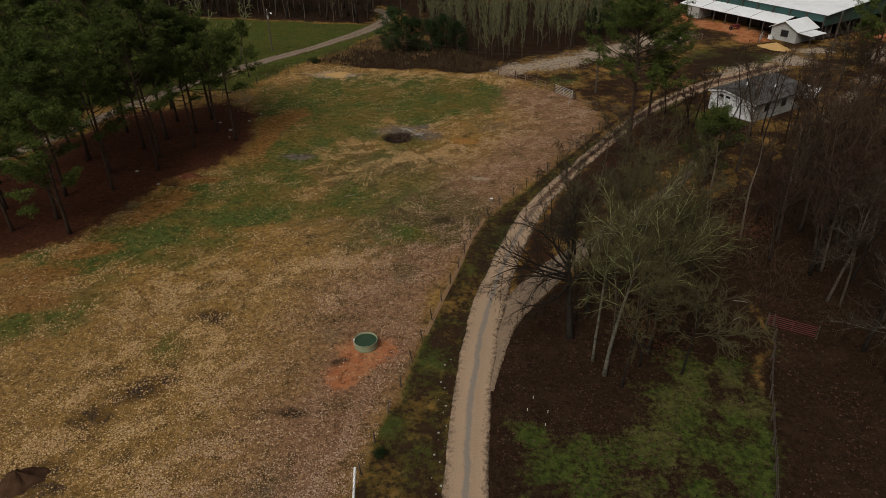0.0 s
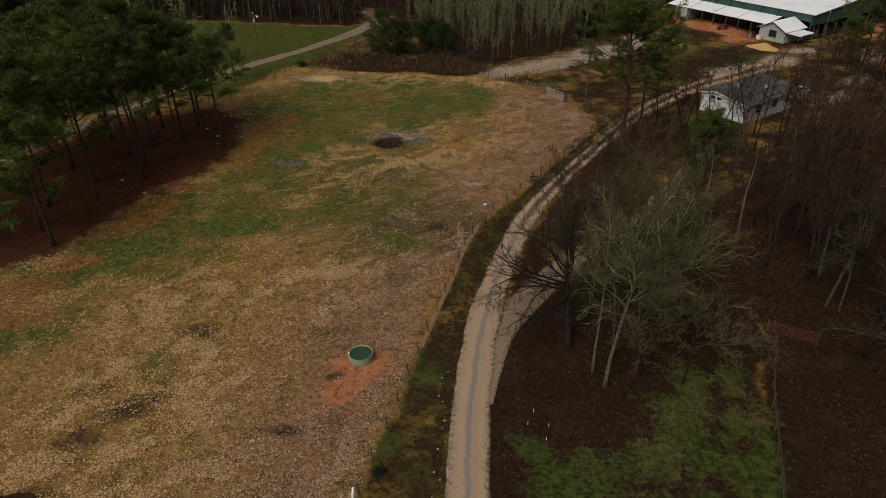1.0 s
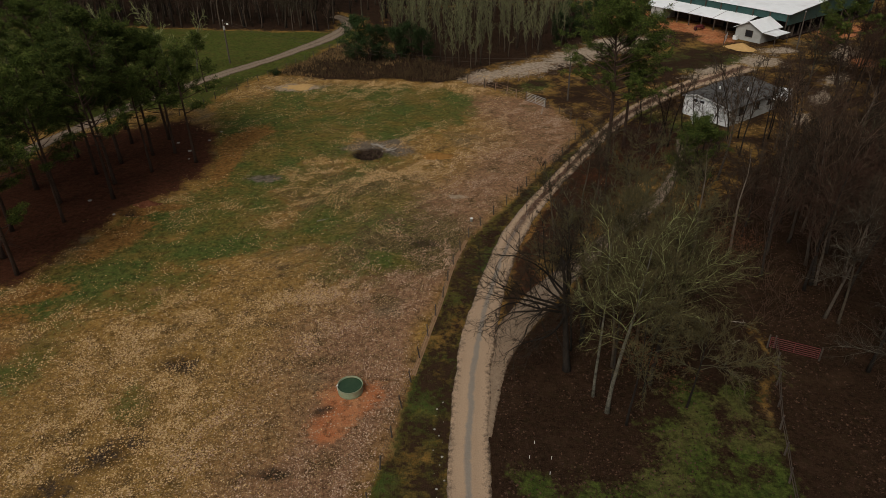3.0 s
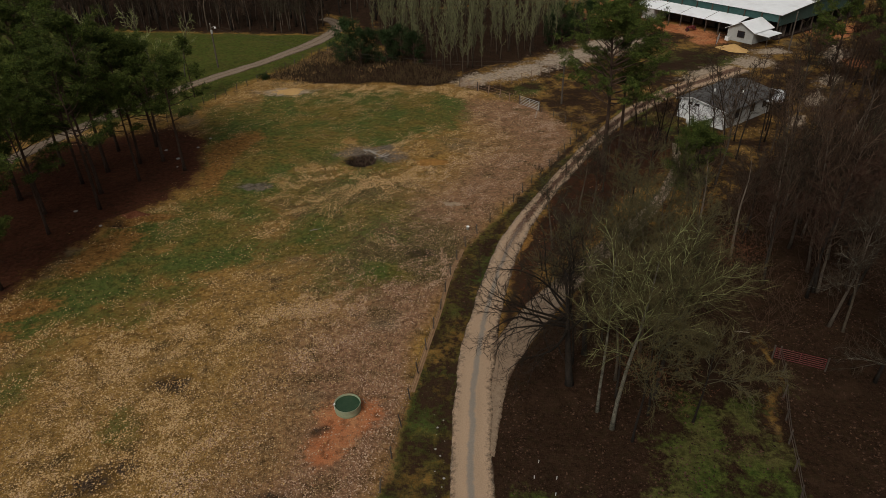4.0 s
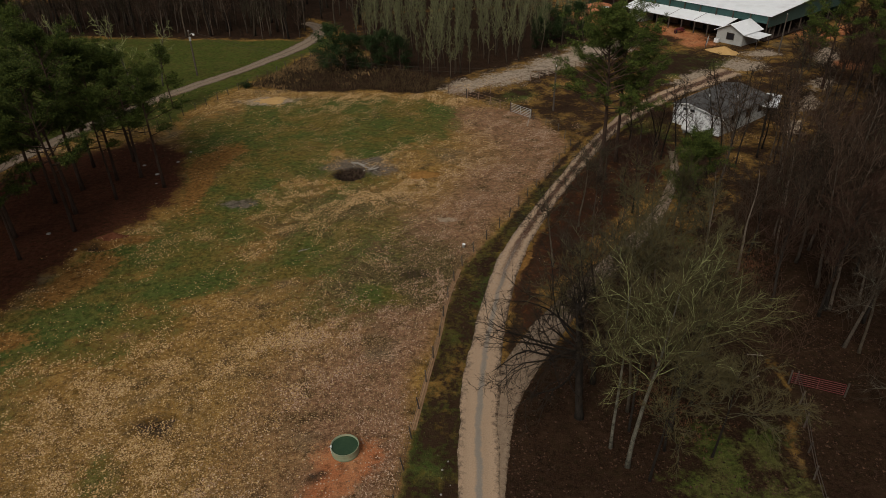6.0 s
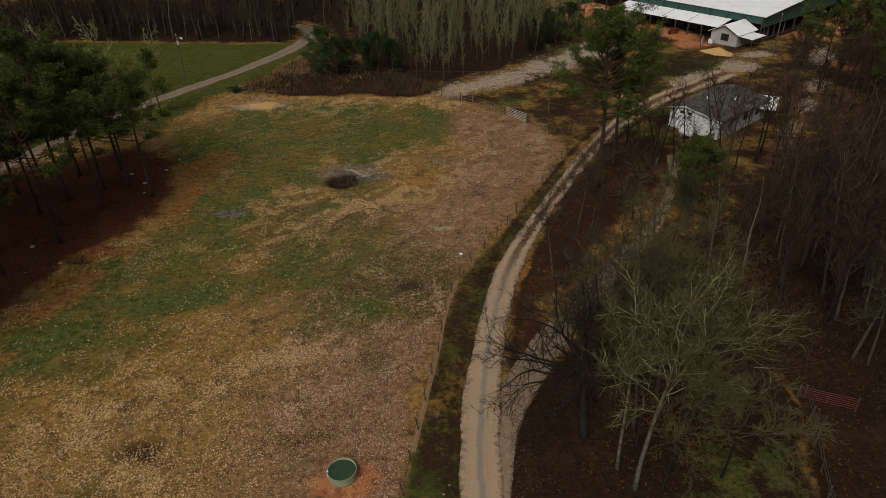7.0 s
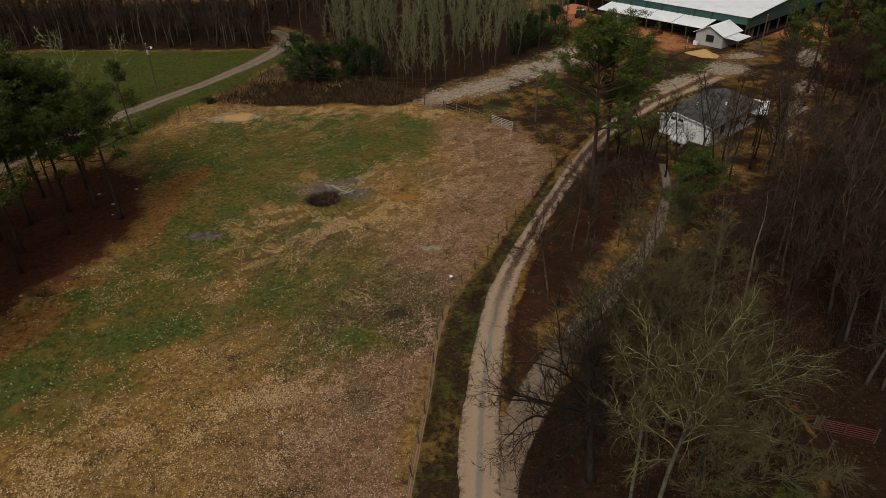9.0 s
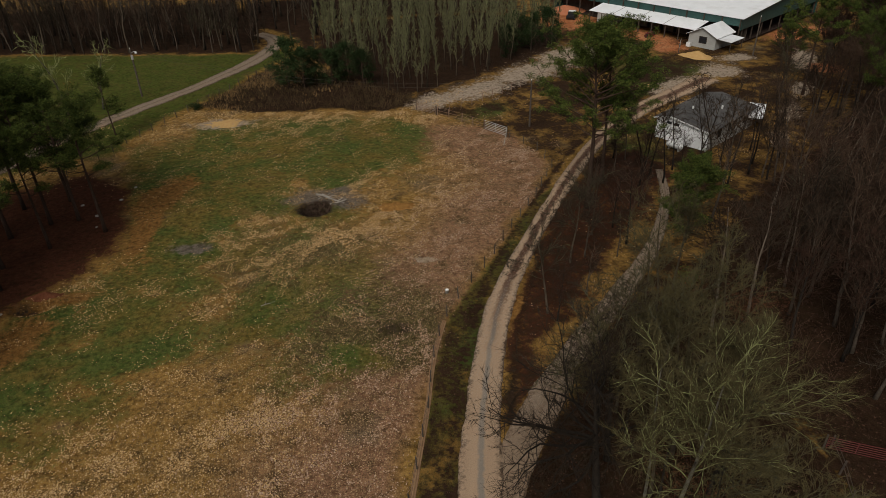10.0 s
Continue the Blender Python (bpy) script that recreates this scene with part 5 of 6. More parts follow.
brush_stuff("stand_brush", spread_places(rnd, STAND, 160, 1.2), 2.5, 6, 0.022, TWIG, "grey brown scrub under the young stand", 4)
brush_stuff("forest_brush", spread_places(rnd, FAR_WOODS, 330, 1.1, [(LEFT_ROAD, 2.5)]), 4.0, 6, 0.03, TWIG, "dark scrub along the forest edge", 5)


def leaf_clump(name, x, y, z, rx, rz, count, mat, label, category, seed, size=0.16):
    """A shrub of small leaves round a few stems."""
    r = random.Random(seed)
    s = thing(name, on_ground(x, y), label, category)
    stems, pts = Shape(), []
    for _ in range(7):
        line = bent(r, (r.gauss(0, rx * 0.15), r.gauss(0, rx * 0.15), -0.05), (r.gauss(0, 0.5), r.gauss(0, 0.5), 1), z + rz, 4, 0.12, 0)
        stems.tube(line, [0.03, 0.025, 0.02, 0.015, 0.006], 4, False)
        pts += [between(line, r.uniform(0.3, 1))[0] + Vector((r.gauss(0, rx * 0.4), r.gauss(0, rx * 0.4), r.gauss(0, rz * 0.3))) for _ in range(count // 7)]
    part("stem", stems, TWIG, s)
    tagged(part("foliage", tuft_mesh("foliage", pts, size, 6, mat, r), None, s), kind="stuff")
    return s


leaf_clump("leafy_shrub", 28.9, 57.4, 2.0, 2.0, 1.7, 640, OAK_LEAVES, "shrub holding rust-brown dead leaves", "shrub", 1)
leaf_clump("leafy_shrub", 27.0, 61.5, 1.2, 1.1, 1.0, 240, OAK_LEAVES, "small shrub holding rust-brown dead leaves", "shrub", 2)
leaf_clump("leafy_shrub", 14.9, 40.9, 2.4, 1.0, 2.2, 420, OAK_LEAVES, "young oak holding dark red-brown leaves", "shrub", 3)
leaf_clump("evergreen_bush", -5.1, 30.6, 0.3, 0.35, 0.3, 160, CEDAR, "small dark green bush in the verge", "bush", 4, 0.2)
leaf_clump("evergreen_bush", -20.0, 121.4, 0.5, 0.8, 0.5, 220, CEDAR, "dark low bush at the pasture corner", "bush", 5, 0.3)
leaf_clump("evergreen_bush", 27.5, 62.8, 0.6, 0.9, 0.6, 200, NEEDLES, "low green bush in the woods", "bush", 6, 0.3)


# ---- fences and gates ----
def along(line, gap):
    """Places at even steps on a broken line."""
    p = np.array(line, float)
    s = np.concatenate([[0], np.cumsum(np.hypot(*np.diff(p, axis=0).T))])
    at = np.linspace(0, s[-1], max(2, round(s[-1] / gap) + 1))
    return [(float(np.interp(a, s, p[:, 0])), float(np.interp(a, s, p[:, 1]))) for a in at]


def fence(name, line, gap, height, radius, strands, post_mat, wire_mat, label, seed, thick=0.009, sides=6, lean=0.05, rail=None):
    """Posts with wires or pipes from post to post."""
    r = random.Random(seed)
    root = thing(name, pose(0, 0, 0), label, "fence")
    tops = []
    for x, y in along(line, gap):
        z = gz(x, y)
        d = Vector((r.gauss(0, lean), r.gauss(0, lean), 1)).normalized()
        h = height * r.uniform(0.95, 1.08)
        base = Vector((x, y, z))
        part("post", Shape().tube([base - d * 0.3, base + d * h * 0.5, base + d * h], [radius, radius * 0.95, radius * 0.9], sides), post_mat, root)
        tops.append((base, d))
    for k in strands:
        s = Shape()
        s.tube([b + d * height * k + Vector((0, 0, r.gauss(0, 0.012))) for b, d in tops], [thick] * len(tops), 4)
        part("rail" if rail else "wire", s, wire_mat, root)
    return root


def bar_gate(name, a, b, height, bars, mat, label, thick=0.028):
    """A tube gate between two places."""
    root = thing(name, pose(0, 0, 0), label, "gate")
    za, zb = gz(*a), gz(*b)
    lo, hi = 0.18, height
    A, B = Vector((*a, za)), Vector((*b, zb))
    up = Vector((0, 0, 1))
    for k in range(bars):
        h = lo + (hi - lo) * k / (bars - 1)
        part("bar", Shape().tube([A + up * h, B + up * h], [thick, thick], 6), mat, root)
    for k in (0, 0.5, 1):
        p = A.lerp(B, k)
        part("upright", Shape().tube([p + up * lo, p + up * hi], [thick * 1.1, thick * 1.1], 6), mat, root)
    for p in (A, B):
        d = (B - A).normalized() * (0.12 if p is B else -0.12)
        part("gate_post", Shape().tube([p + d - up * 0.3, p + d + up * (height + 0.2)], [0.07, 0.065], 7), POST_WOOD, root)
    return root


fence("lane_fence", FENCE_LINE, 2.75, 1.15, 0.055, (0.35, 0.65, 0.95), POST_WOOD, WIRE, "wire fence on dark posts between pasture and lane", 1)
fence("meadow_fence", LEFT_FENCE, 2.6, 1.15, 0.06, (0.4, 0.7, 0.95), POST_WOOD, WIRE, "wire fence on dark wooden posts beside the back road", 2, thick=0.007)
fence("corner_fence", CORNER_LINE, 2.1, 1.35, 0.06, (0.3, 0.6, 0.92), RUST, RUST, "rusty pipe fence at the pasture corner", 3, thick=0.022, rail=True)
fence("pipe_fence", PIPE_LINE, 2.35, 1.3, 0.05, (0.97,), RUST, RUST, "rusty pipe fence along the pale yard road", 4, thick=0.032, rail=True, lean=0.01)
fence("yard_fence", [(26.6, 43.2), (24.3, 38.6), (22.5, 35.0), (20.4, 30.0), (18.8, 26.5), (16.0, 20.0)], 2.3, 1.2, 0.07, (0.62, 0.92), DARK_WOOD, DARK_WOOD, "sagging dark rail fence with leaning posts beside the lawn", 5, thick=0.028, lean=0.05, rail=True)
bar_gate("pasture_gate", (22.0, 100.4), (19.9, 103.6), 1.35, 6, GALV, "grey tubular steel gate, closed, in the pasture fence")
bar_gate("fence_panel", (14.5, 110.9), (12.2, 113.5), 1.35, 6, RUST, "brown tubular panel closing the pasture corner")
bar_gate("red_gate", (26.2, 43.2), (29.1, 41.35), 1.1, 6, RED_PAINT, "dark red tubular farm gate standing open beside the woods", 0.024)
leaner = thing("white_pipe", on_ground(-6.5, 28.3), "white plastic pipe leaning on the fence", "pipe")
part("pipe", Shape().tube([(0, -0.9, 0), (0.05, 0.7, 0.9)], [0.075, 0.075], 8), WHITE_PAINT, leaner)
stake = thing("leaning_pole", on_ground(21.3, 98.2), "pale bare pole leaning beside the gate", "pole")
part("pole", Shape().tube([(-0.5, -0.6, -0.1), (0.3, 0.6, 1.9)], [0.05, 0.04], 6), GREY_WOOD, stake)
for x, y in ((5.0, 34.2), (5.6, 35.4), (6.4, 34.0), (6.0, 32.8)):
    flag = thing("marker_stake", on_ground(x, y), "small white marker stake in the grass", "stake", "marker stakes")
    part("stake", Shape().box((-0.018, -0.012, -0.1), (0.018, 0.012, 0.28)), WHITE_PAINT, flag)


# ---- stock tank, heaps, stones ----
tank = thing("stock_tank", on_ground(-6.5, 41.7), "round green stock tank full of green water", "water tank")
part("wall", Shape().spin([(0.88, -0.15), (0.90, 0.10), (0.915, 0.12), (0.90, 0.14), (0.90, 0.36), (0.915, 0.38), (0.90, 0.40), (0.90, 0.58), (0.93, 0.60), (0.93, 0.635), (0.90, 0.64), (0.875, 0.62), (0.87, 0.45), (0.87, 0.0)], 40), TANK_PAINT, tank, "", True)
part("water", Shape().spin([(0.0, 0.50), (0.45, 0.50), (0.872, 0.50)], 40), WATER, tank, "still green water", True)
part("float_valve", Shape().box((-0.93, -0.04, 0.58), (-0.84, 0.04, 0.70)).tube([(-0.9, 0, -0.05), (-0.95, 0, 0.65)], [0.02, 0.02], 6), WHITE_PAINT, tank)


def heap(name, x, y, rx, ry, h, mat, label, category, turn=0, seed=1, rough=0.25):
    """A low irregular mound with a ragged rim."""
    s = Shape()
    g = np.random.default_rng(seed)
    ph = g.uniform(0, 6.28, 4)
    c, sn = math.cos(radians(turn)), math.sin(radians(turn))
    for i in range(9):
        k = i / 8
        for j in range(30):
            a = 2 * math.pi * j / 30
            w = 1 + rough * (0.5 * math.sin(2 * a + ph[0]) + 0.35 * math.sin(3 * a + ph[1]) + 0.25 * math.sin(7 * a + ph[2]))
            ux, uy = rx * k * w * math.cos(a), ry * k * w * math.sin(a)
            px, py = ux * c - uy * sn, ux * sn + uy * c
            z = gz(x + px, y + py) - gz(x, y) + h * (1 - k) ** 1.2 * (1 + 0.3 * math.sin(5 * a + ph[3]) * k) + (0.05 * g.normal() if 0 < k < 1 else 0) - (0.08 if k == 1 else 0)
            s.v.append((px, py, z))
    s.f = [(i * 30 + j, i * 30 + (j + 1) % 30, (i + 1) * 30 + (j + 1) % 30, (i + 1) * 30 + j) for i in range(8) for j in range(30)]
    ob = new(name, s.mesh(name, mat, True))
    ob.matrix_basis = on_ground(x, y)
    return tagged(ob, label, category)


heap("sand_mound", 68.2, 130.2, 3.1, 2.0, 1.15, SAND, "heap of yellow sand beside the barn yard", "sand pile", -30, 1)
heap("rust_mound", 4.1, 83.4, 2.0, 1.2, 0.55, RUST_SOIL, "low rust-brown heap of rotted hay", "heap", 0, 2)
heap("mound", -26.9, 29.4, 1.5, 1.2, 0.95, BROWN_EARTH, "dark brown dirt heap in the pasture", "heap", 20, 3)
heap("hay_spread", -15.5, 114.2, 3.0, 1.5, 0.14, SAND, "thin spread of pale yellow hay", "hay", -5, 5, 0.4)
heap("clay_bank", 58.5, 172.0, 6.0, 3.5, 1.5, CLAY, "raw red clay bank behind the barn", "clay bank", 10, 6)
heap("red_mound", -28.6, 73.3, 1.7, 0.5, 0.5, RED_EARTH, "rim of dark red clay beside a hole", "heap", 8, 7)


def log(x, y, length, radius, turn, label):
    r = random.Random(int(x * 100))
    root = thing("log", on_ground(x, y, turn), label, "log", "logs by the pit")
    s = Shape().tube(bent(r, (-length / 2, 0, radius * 0.8), (1, 0, 0), length, 6, 0.04, 0), [radius * (1 - 0.07 * k) for k in range(7)], 7)
    part("stem", s, GREY_WOOD, root, "", True)
    b = Shape()
    for k in range(3):
        b.tube(bent(r, (-length / 2 + length * (0.3 + 0.25 * k), 0, radius), (0.4, r.choice((-1, 1)), 0.35), length * 0.25, 3, 0.1, 0), [radius * 0.4, radius * 0.35, radius * 0.3, radius * 0.15], 5)
    part("branch_stub", b, GREY_WOOD, root)


for x, y, n, r0, a in ((-2.6, 86.4, 3.2, 0.16, -55), (-3.2, 87.6, 2.4, 0.12, -35), (-1.9, 85.4, 2.0, 0.1, 10), (-3.9, 87.3, 1.8, 0.09, 60), (-9.6, 68.0, 1.3, 0.05, 20)):
    log(x, y, n, r0, a, "grey weathered log beside the burn pit")



def stone(x, y, size, seed):
    r = random.Random(seed)
    bm = bmesh.new()
    bmesh.ops.create_icosphere(bm, subdivisions=2, radius=size)
    for v in bm.verts:
        v.co *= 1 + r.uniform(-0.14, 0.14)
        v.co.z *= 0.4
    me = bpy.data.meshes.new("stone")
    bm.to_mesh(me)
    bm.free()
    me.materials.append(STONE)
    ob = new("stone", me)
    ob.matrix_basis = on_ground(x, y, r.uniform(0, 360), size * 0.1)
    tagged(ob, "flat pale field stone on the ground", "stone", "field stones")


for k, (x, y, s) in enumerate([(-35.4, 75.2, 0.55), (-31.6, 71.1, 0.4), (-27.4, 88.5, 0.6), (-25.6, 92.0, 0.5), (-24.5, 95.0, 0.45), (-29.5, 91.5, 0.5), (-37.5, 52.5, 0.2), (-27.0, 86.0, 0.35)]):
    stone(x, y, s * 0.42, k)
for k in range(22):
    y = 27.5 + k * 0.62
    stone(-1.55 + 0.10 * (y - 27.5) + 0.35 * math.sin(k * 2.3), y, 0.055 + 0.03 * math.sin(k * 1.7), 40 + k)
log(25.4, 46.6, 1.2, 0.03, -20, "thin pale fallen limb at the edge of the woods")
log(24.0, 44.2, 0.9, 0.025, 30, "thin pale fallen limb at the edge of the woods")
bucket = thing("bucket", on_ground(5.9, 66.2), "white plastic bucket lying in the pasture", "bucket")
part("shell", Shape().spin([(0.0, 0.0), (0.13, 0.0), (0.16, 0.36), (0.175, 0.37), (0.15, 0.36), (0.12, 0.03)], 16), WHITE_PAINT, bucket, "", True)


# ---- poles and wires ----
def power_pole(x, y, h, label, lamp=False):
    root = thing("utility_pole", on_ground(x, y), label, "utility pole", "utility poles")
    part("shaft", Shape().tube([(0, 0, -0.5), (0, 0, h * 0.5), (0, 0, h)], [0.15, 0.13, 0.10], 8), POST_WOOD, root)
    part("insulator", Shape().spin([(0.0, h), (0.05, h), (0.06, h + 0.12), (0.03, h + 0.2), (0, h + 0.2)], 8), WHITE_PAINT, root)
    if lamp:
        part("lamp_arm", Shape().tube([(0, 0, h - 0.6), (0.5, -0.1, h - 0.35), (0.75, -0.15, h - 0.4)], [0.03, 0.03, 0.03], 6), GALV, root)
        part("lamp_head", Shape().spin([(0.0, h - 0.35), (0.12, h - 0.4), (0.2, h - 0.62), (0.0, h - 0.72)], 12, (0.75, -0.15)), WHITE_PAINT, root)
        part("transformer", Shape().spin([(0, h - 1.5), (0.18, h - 1.5), (0.18, h - 0.9), (0, h - 0.85)], 12, (0.1, -0.28)), GALV, root)
    return root


power_pole(-28.8, 129.6, 7.4, "wooden utility pole with a yard light in the meadow", True)
power_pole(26.3, 103.2, 6.6, "wooden utility pole beside the pasture gate")
power_pole(78.6, 128.4, 7.0, "thin wooden pole beside the barn")
line_thing = thing("power_line", pose(0, 0, 0), "two thin sagging power wires over the brush", "wire")
for off in (0.0, -0.55):
    a, b = Vector((-28.8, 129.6, gz(-28.8, 129.6) + 7.45 + off)), Vector((26.3, 103.2, gz(26.3, 103.2) + 6.7 + off))
    part("wire", Shape().tube([a.lerp(b, k / 24) - Vector((0, 0, 2.4 * (1 - (k / 12 - 1) ** 2))) for k in range(25)], [0.014] * 25, 4), WIRE, line_thing)


# ---- barn ----
barn_ground = -2.62
BARN = Matrix.Translation((0, 0, barn_ground)) @ Matrix.Rotation(radians(-60), 4, "Z")


def at_barn(a, b):
    """The barn's own axes: x along its front, y into it."""
    return BARN @ Matrix.Translation((a, b, 0))


barn = thing("barn", at_barn(-77.5, 137.3), "large open barn with white metal roof and dark green siding", "barn")
L, D = 46.0, 36.0
main = part("roof", Shape().slab([(-L, -0.4, 4.9), (0.5, -0.4, 4.9), (0.5, D / 2, 6.3), (-L, D / 2, 6.3)], 0.12).slab([(-L, D / 2, 6.3), (0.5, D / 2, 6.3), (0.5, D + 0.4, 4.9), (-L, D + 0.4, 4.9)], 0.12), WHITE_ROOF, barn, "broad white metal roof")
part("ridge_cap", Shape().box((-L, D / 2 - 0.25, 6.27), (0.5, D / 2 + 0.25, 6.36)), WHITE_ROOF, main)
part("front_siding", Shape().box((-L, -0.1, 3.3), (0, 0.0, 4.78)), TEAL, barn, "dark green metal siding")
part("end_siding", Shape().prism([(0.0, 2.6), (D, 2.6), (D, 4.75), (D / 2, 6.15), (0.0, 4.75)], -0.05, 0.05).mesh("end_siding", TEAL), None, barn, "dark green gable siding").matrix_basis = pose(0, 0, 0, 0, 0, 90)
part("far_siding", Shape().prism([(0.0, 0.0), (D, 0.0), (D, 4.75), (D / 2, 6.15), (0.0, 4.75)], -0.05, 0.05).mesh("far_siding", TEAL), None, barn).matrix_basis = pose(-L, 0, 0, 0, 0, 90)
part("back_siding", Shape().box((-L, D - 0.1, 0), (0, D, 4.78)), TEAL, barn)
# a near-black brown over the whole barn floor
part("floor", Shape().box((-L, 0.0, -0.2), (0, D, 0.03)), DARK_FLOOR, barn)
part("stall_wall", Shape().box((-L + 0.2, 3.4, 0), (-0.2, 3.55, 3.3)), DARK_WOOD, barn)
for k in range(13):
    part("post", Shape().box((-L + 0.3 + k * 3.8 - 0.1, -0.35, 0), (-L + 0.3 + k * 3.8 + 0.1, -0.13, 4.7)), DARK_WOOD, barn)
for k in range(9):
    part("post", Shape().box((-0.3, 1.2 + k * 4.2, 0), (-0.08, 1.42 + k * 4.2, 4.6)), DARK_WOOD, barn)
lean_to = part("lean_to_roof", Shape().slab([(-32.0, -5.1, 2.55), (-6.6, -5.1, 2.55), (-6.6, -0.12, 3.35), (-32.0, -0.12, 3.35)], 0.09), WHITE_ROOF, barn, "white metal lean-to roof")
for k in range(3):
    part("roof_seam", Shape().slab([(-26 + 6.2 * k, -5.1, 2.60), (-25.94 + 6.2 * k, -5.1, 2.60), (-25.94 + 6.2 * k, -0.12, 3.40), (-26 + 6.2 * k, -0.12, 3.40)], 0.04), DARK_WOOD, lean_to)
for k in range(9):
    part("post", Shape().box((-31.8 + k * 3.1 - 0.09, -4.95, -0.3), (-31.8 + k * 3.1 + 0.09, -4.77, 2.5)), DARK_WOOD, barn)
part("tack_room_wall", Shape().box((-29.8, -4.9, -0.2), (-26.6, -4.75, 2.45)).box((-29.8, -4.75, -0.2), (-29.65, -0.2, 2.6)).box((-26.75, -4.75, -0.2), (-26.6, -0.2, 2.6)), GREY_SIDING, barn, "pale grey enclosed bay")
for k in range(6):
    part("stall_gate", Shape().box((-25.5 + k * 3.1, -0.6, 0.1), (-23.0 + k * 3.1, -0.52, 1.4)), DARK_WOOD, barn)

annex = thing("shed", at_barn(-84.2, 130.4), "small grey gabled shed with a white metal roof", "shed")
W = 5.6
part("front_wall", Shape().prism([(0, -0.3), (W, -0.3), (W, 2.35), (W / 2, 3.7), (0, 2.35)], 0.0, 0.12), GREY_SIDING, annex, "grey board gable wall")
part("side_wall", Shape().box((0, 0.12, -0.3), (0.12, 6.8, 2.35)), GREY_SIDING, annex)
part("side_wall", Shape().box((W - 0.12, 0.12, -0.3), (W, 6.8, 2.35)), GREY_SIDING, annex)
part("roof", Shape().slab([(-0.45, -0.5, 2.25), (W / 2, -0.5, 3.86), (W / 2, 6.8, 3.86), (-0.45, 6.8, 2.25)], 0.09).slab([(W / 2, -0.5, 3.86), (W + 0.45, -0.5, 2.25), (W + 0.45, 6.8, 2.25), (W / 2, 6.8, 3.86)], 0.09), WHITE_ROOF, annex, "white metal gable roof")
win = part("window", Shape().box((2.3, -0.06, 0.9), (3.7, -0.02, 2.0)), GLASS_DARK, annex, "dark window")
part("window_frame", Shape().box((2.2, -0.09, 0.8), (2.3, -0.003, 2.1)).box((3.7, -0.09, 0.8), (3.8, -0.003, 2.1)).box((2.3, -0.09, 2.0), (3.7, -0.003, 2.1)).box((2.3, -0.09, 0.8), (3.7, -0.003, 0.9)), DARK_WOOD, win)
porch = part("porch_roof", Shape().slab([(W + 0.15, 0.2, 2.05), (W + 3.0, 0.2, 1.9), (W + 3.0, 5.2, 1.9), (W + 0.15, 5.2, 2.05)], 0.08), WHITE_ROOF, annex, "low white porch roof")
for px, py in ((W + 2.8, 0.4), (W + 2.8, 5.0)):
    part("porch_post", Shape().box((px - 0.06, py - 0.06, -0.4), (px + 0.06, py + 0.06, 1.83)), DARK_WOOD, porch)
cooler = thing("air_conditioner", at_barn(-83.6, 129.7), "white air conditioner box beside the shed", "air conditioner")
part("case", Shape().box((-0.4, -0.3, -0.1), (0.4, 0.3, 0.75)), WHITE_PAINT, cooler)
part("fan_grille", Shape().spin([(0.0, 0.76), (0.26, 0.76), (0.28, 0.79), (0.24, 0.80)], 16), GALV, cooler)
bar_gate("yard_gate", (66.2, 133.4), (68.8, 137.4), 1.4, 5, GALV, "grey tubular gate beside the barn yard")


def implement(x, y, turn):
    root = thing("hay_rake", on_ground(x, y, turn), "red farm implement parked under the barn eave", "farm implement")
    part("frame", Shape().box((-1.6, -0.1, 0.5), (1.6, 0.1, 0.65)).box((-0.1, -1.3, 0.45), (0.1, 1.2, 0.6)).box((-0.8, -0.5, 0.6), (0.8, 0.3, 0.95)), RED_PAINT, root)
    for k in (-1.3, 1.3):
        w = part("wheel", Shape().tube([(k - 0.1, 0, 0.38), (k + 0.1, 0, 0.38)], [0.38, 0.38], 16), BLACK, root)
        part("rim", Shape().tube([(k - 0.11, 0, 0.38), (k + 0.11, 0, 0.38)], [0.2, 0.2], 12), RED_PAINT, w)


implement(66.6, 145.6, 30)


def buggy(x, y, turn):
    root = thing("farm_truck", on_ground(x, y, turn), "small dark farm truck with white trim by the barn", "truck")
    body = Shape().prism([(-2.1, 0.45), (2.0, 0.45), (2.1, 0.85), (1.1, 1.0), (0.55, 1.6), (-0.7, 1.65), (-0.85, 1.0), (-2.1, 1.0)], -0.85, 0.85)
    part("body", body, BLACK, root)
    part("windscreen", Shape().slab([(1.09, -0.72, 1.04), (1.09, 0.72, 1.04), (0.60, 0.72, 1.58), (0.60, -0.72, 1.58)], 0.02), GLASS_DARK, root)
    part("roof", Shape().box((-0.75, -0.78, 1.655), (0.58, 0.78, 1.70)), WHITE_PAINT, root)
    for kx in (-1.35, 1.35):
        for ky in (-0.8, 0.8):
            w = part("wheel", Shape().tube([(kx, ky - 0.12, 0.36), (kx, ky + 0.12, 0.36)], [0.36, 0.36], 16), BLACK, root)
            part("rim", Shape().tube([(kx, ky - 0.13, 0.36), (kx, ky + 0.13, 0.36)], [0.2, 0.2], 10), GALV, w)


buggy(57.6, 165.0, 55)

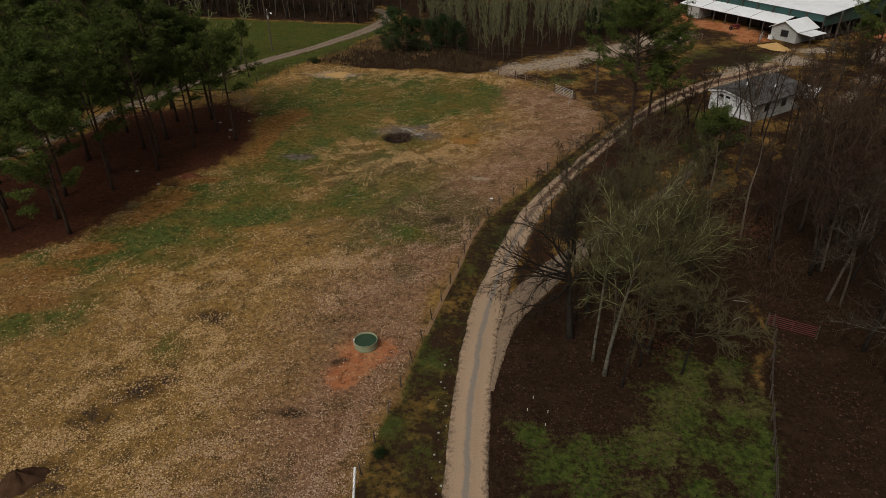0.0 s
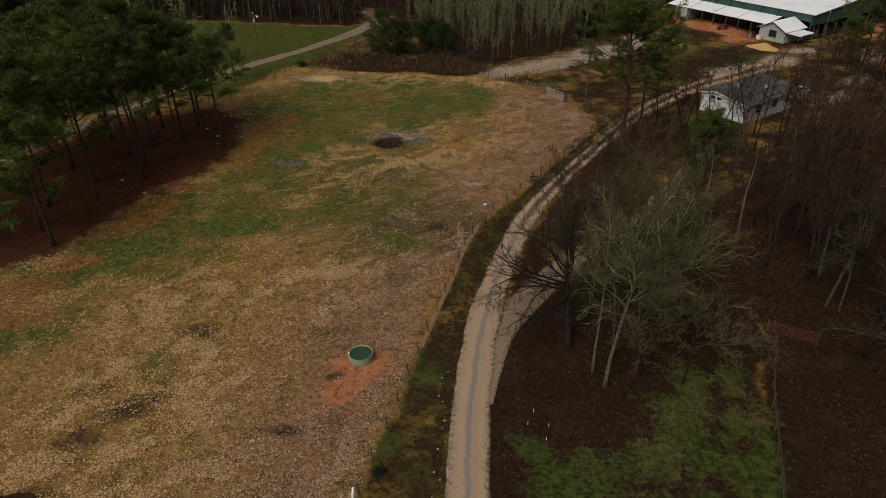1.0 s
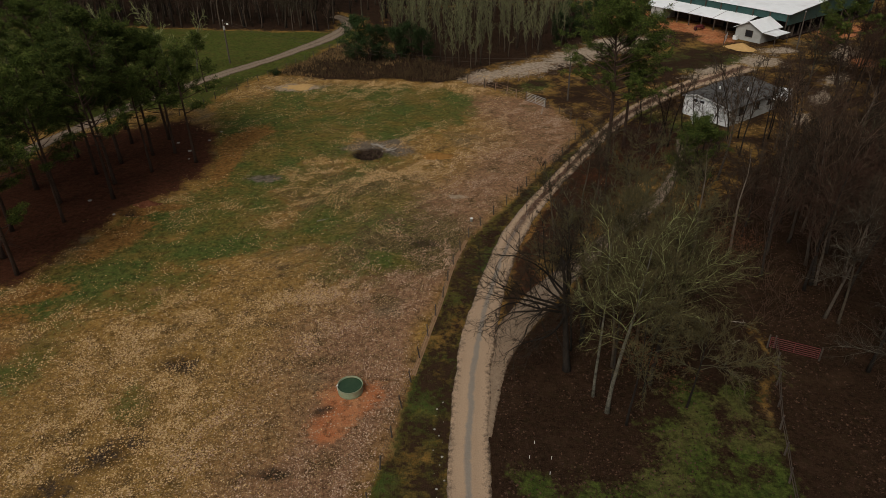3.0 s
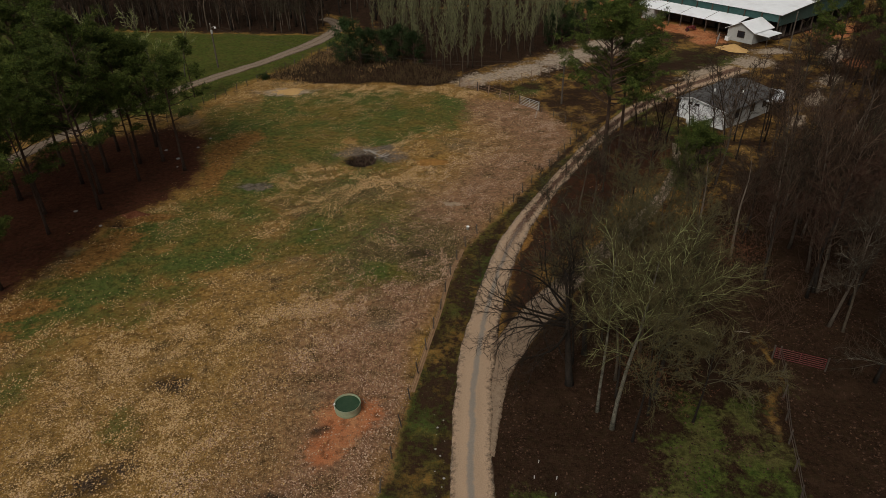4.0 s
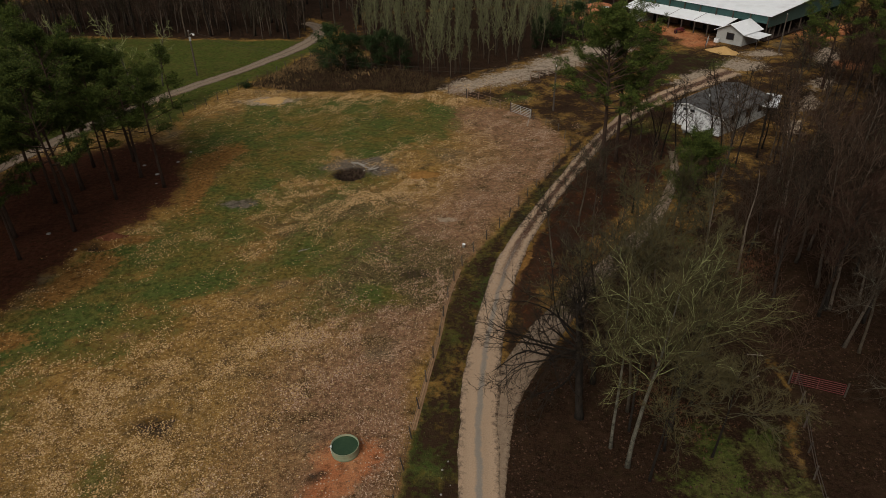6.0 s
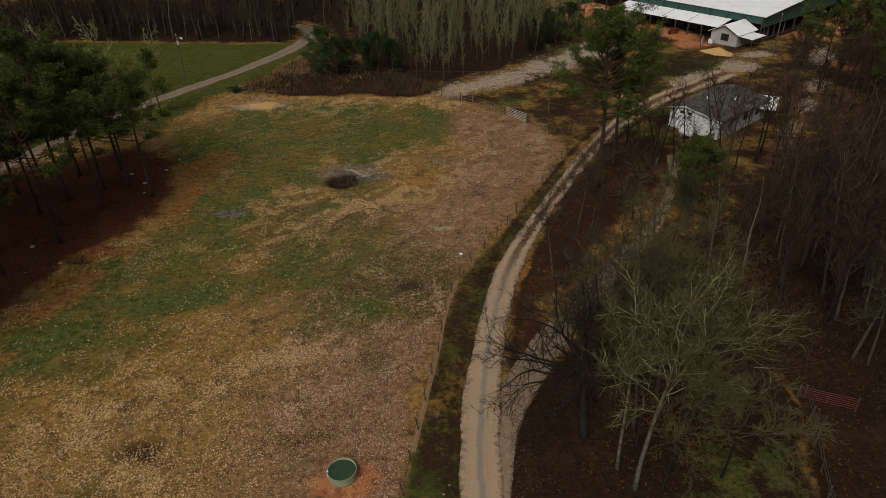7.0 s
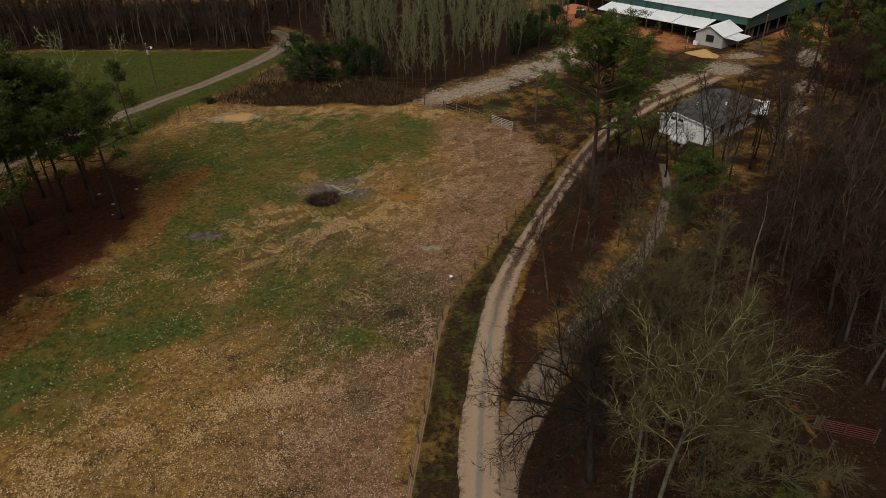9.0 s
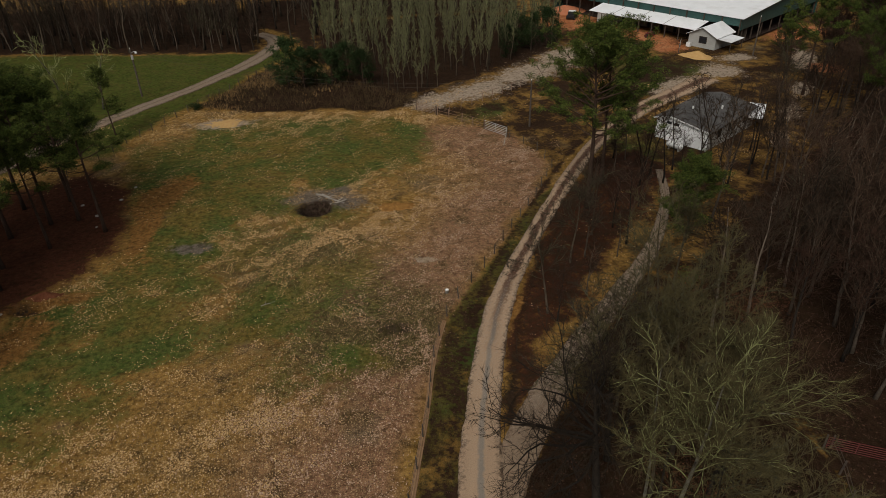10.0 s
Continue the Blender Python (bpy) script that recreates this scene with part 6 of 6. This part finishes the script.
# ---- house, gas tank, shed roof ----
HW, HL = 7.4, 13.0
house = thing("house", Matrix.Translation((41.7, 96.1, -1.75)) @ Matrix.Rotation(radians(-59), 4, "Z"), "white single-storey house with a dark shingle roof", "house")
part("gable_wall", Shape().prism([(0, -0.5), (HW, -0.5), (HW, 2.45), (HW * 0.3, 3.2), (0, 2.65)], 0.0, 0.15), WHITE_WALL, house, "white sided gable wall")
part("rear_wall", Shape().prism([(0, -0.5), (HW, -0.5), (HW, 2.45), (HW * 0.3, 3.2), (0, 2.65)], HL - 0.15, HL), WHITE_WALL, house)
part("side_wall", Shape().box((0, 0.15, -0.5), (0.15, HL - 0.15, 2.55)), WHITE_WALL, house)
# a white wall in grey: shade and trees before it go into the colour
part("side_wall", Shape().box((HW - 0.15, 0.15, -0.5), (HW, HL - 0.15, 2.55)), GREY_SIDING, house, "white side wall greyed as if shaded")
roof = part("roof", Shape().slab([(-0.4, -0.3, 2.66), (HW * 0.3, -0.3, 3.31), (HW * 0.3, HL + 0.3, 3.31), (-0.4, HL + 0.3, 2.66)], 0.1).slab([(HW * 0.3, -0.3, 3.31), (HW + 0.4, -0.3, 2.50), (HW + 0.4, HL + 0.3, 2.50), (HW * 0.3, HL + 0.3, 3.31)], 0.1), SHINGLE, house, "dark grey shingle roof")
part("vent_pipe", Shape().tube([(2.6, 4.5, 3.0), (2.6, 4.5, 3.6)], [0.12, 0.12], 10), WHITE_PAINT, roof, "white roof vent")
part("vent_pipe", Shape().tube([(5.0, 8.0, 2.7), (5.0, 8.0, 3.3)], [0.12, 0.12], 10), WHITE_PAINT, roof, "white roof vent")
part("trim_board", Shape().slab([(-0.42, -0.34, 2.67), (HW * 0.3, -0.34, 3.33), (HW * 0.3, -0.303, 3.33), (-0.42, -0.303, 2.67)], 0.18).slab([(HW * 0.3, -0.34, 3.33), (HW + 0.42, -0.34, 2.51), (HW + 0.42, -0.303, 2.51), (HW * 0.3, -0.303, 3.33)], 0.18), WHITE_PAINT, roof)
for k in (1.5, 2.6):
    w = part("window", Shape().box((k, -0.05, 2.15), (k + 0.7, -0.01, 2.5)), GLASS_DARK, house, "small high window")
    part("sill", Shape().box((k - 0.06, -0.10, 2.06), (k + 0.76, -0.004, 2.145)), WHITE_PAINT, w)
for k in (2.5, 6.5, 9.8):
    part("window", Shape().box((HW + 0.01, k, 0.9), (HW + 0.05, k + 1.1, 2.1)), GLASS_DARK, house)

gas = thing("gas_tank", on_ground(41.9, 91.2, -62), "white horizontal propane tank beside the house", "gas tank")
prof = [(-1.25, 0.02), (-1.2, 0.2), (-1.05, 0.38), (-0.85, 0.45), (0.85, 0.45), (1.05, 0.38), (1.2, 0.2), (1.25, 0.02)]
part("vessel", Shape().tube([(x, 0, 0.72) for x, _ in prof], [r for _, r in prof], 18), WHITE_PAINT, gas, "", True)
part("valve_dome", Shape().spin([(0.17, 1.12), (0.17, 1.25), (0.1, 1.32), (0, 1.33)], 14), WHITE_PAINT, gas)
for k in (-0.7, 0.7):
    part("leg", Shape().box((k - 0.06, -0.3, -0.1), (k + 0.06, 0.3, 0.42)), GALV, gas)

lean = thing("metal_shelter", Matrix.Translation((54.0, 95.6, gz(56, 96))) @ Matrix.Rotation(radians(-38), 4, "Z"), "low shelter with a leaf-strewn white metal roof", "shelter")
part("roof", Shape().slab([(0, 0, 2.0), (2.9, 0, 2.0), (2.9, 5.2, 2.35), (0, 5.2, 2.35)], 0.07), WHITE_ROOF, lean, "white metal roof sheet")
part("back_wall", Shape().box((0.1, 4.9, -0.3), (2.8, 5.0, 2.25)), DARK_WOOD, lean)
for px, py, h in ((0.1, 0.15, 1.93), (2.8, 0.15, 1.93), (0.1, 2.5, 2.08), (2.8, 2.5, 2.08)):
    part("post", Shape().box((px - 0.06, py - 0.06, -0.4), (px + 0.06, py + 0.06, h)), DARK_WOOD, lean)
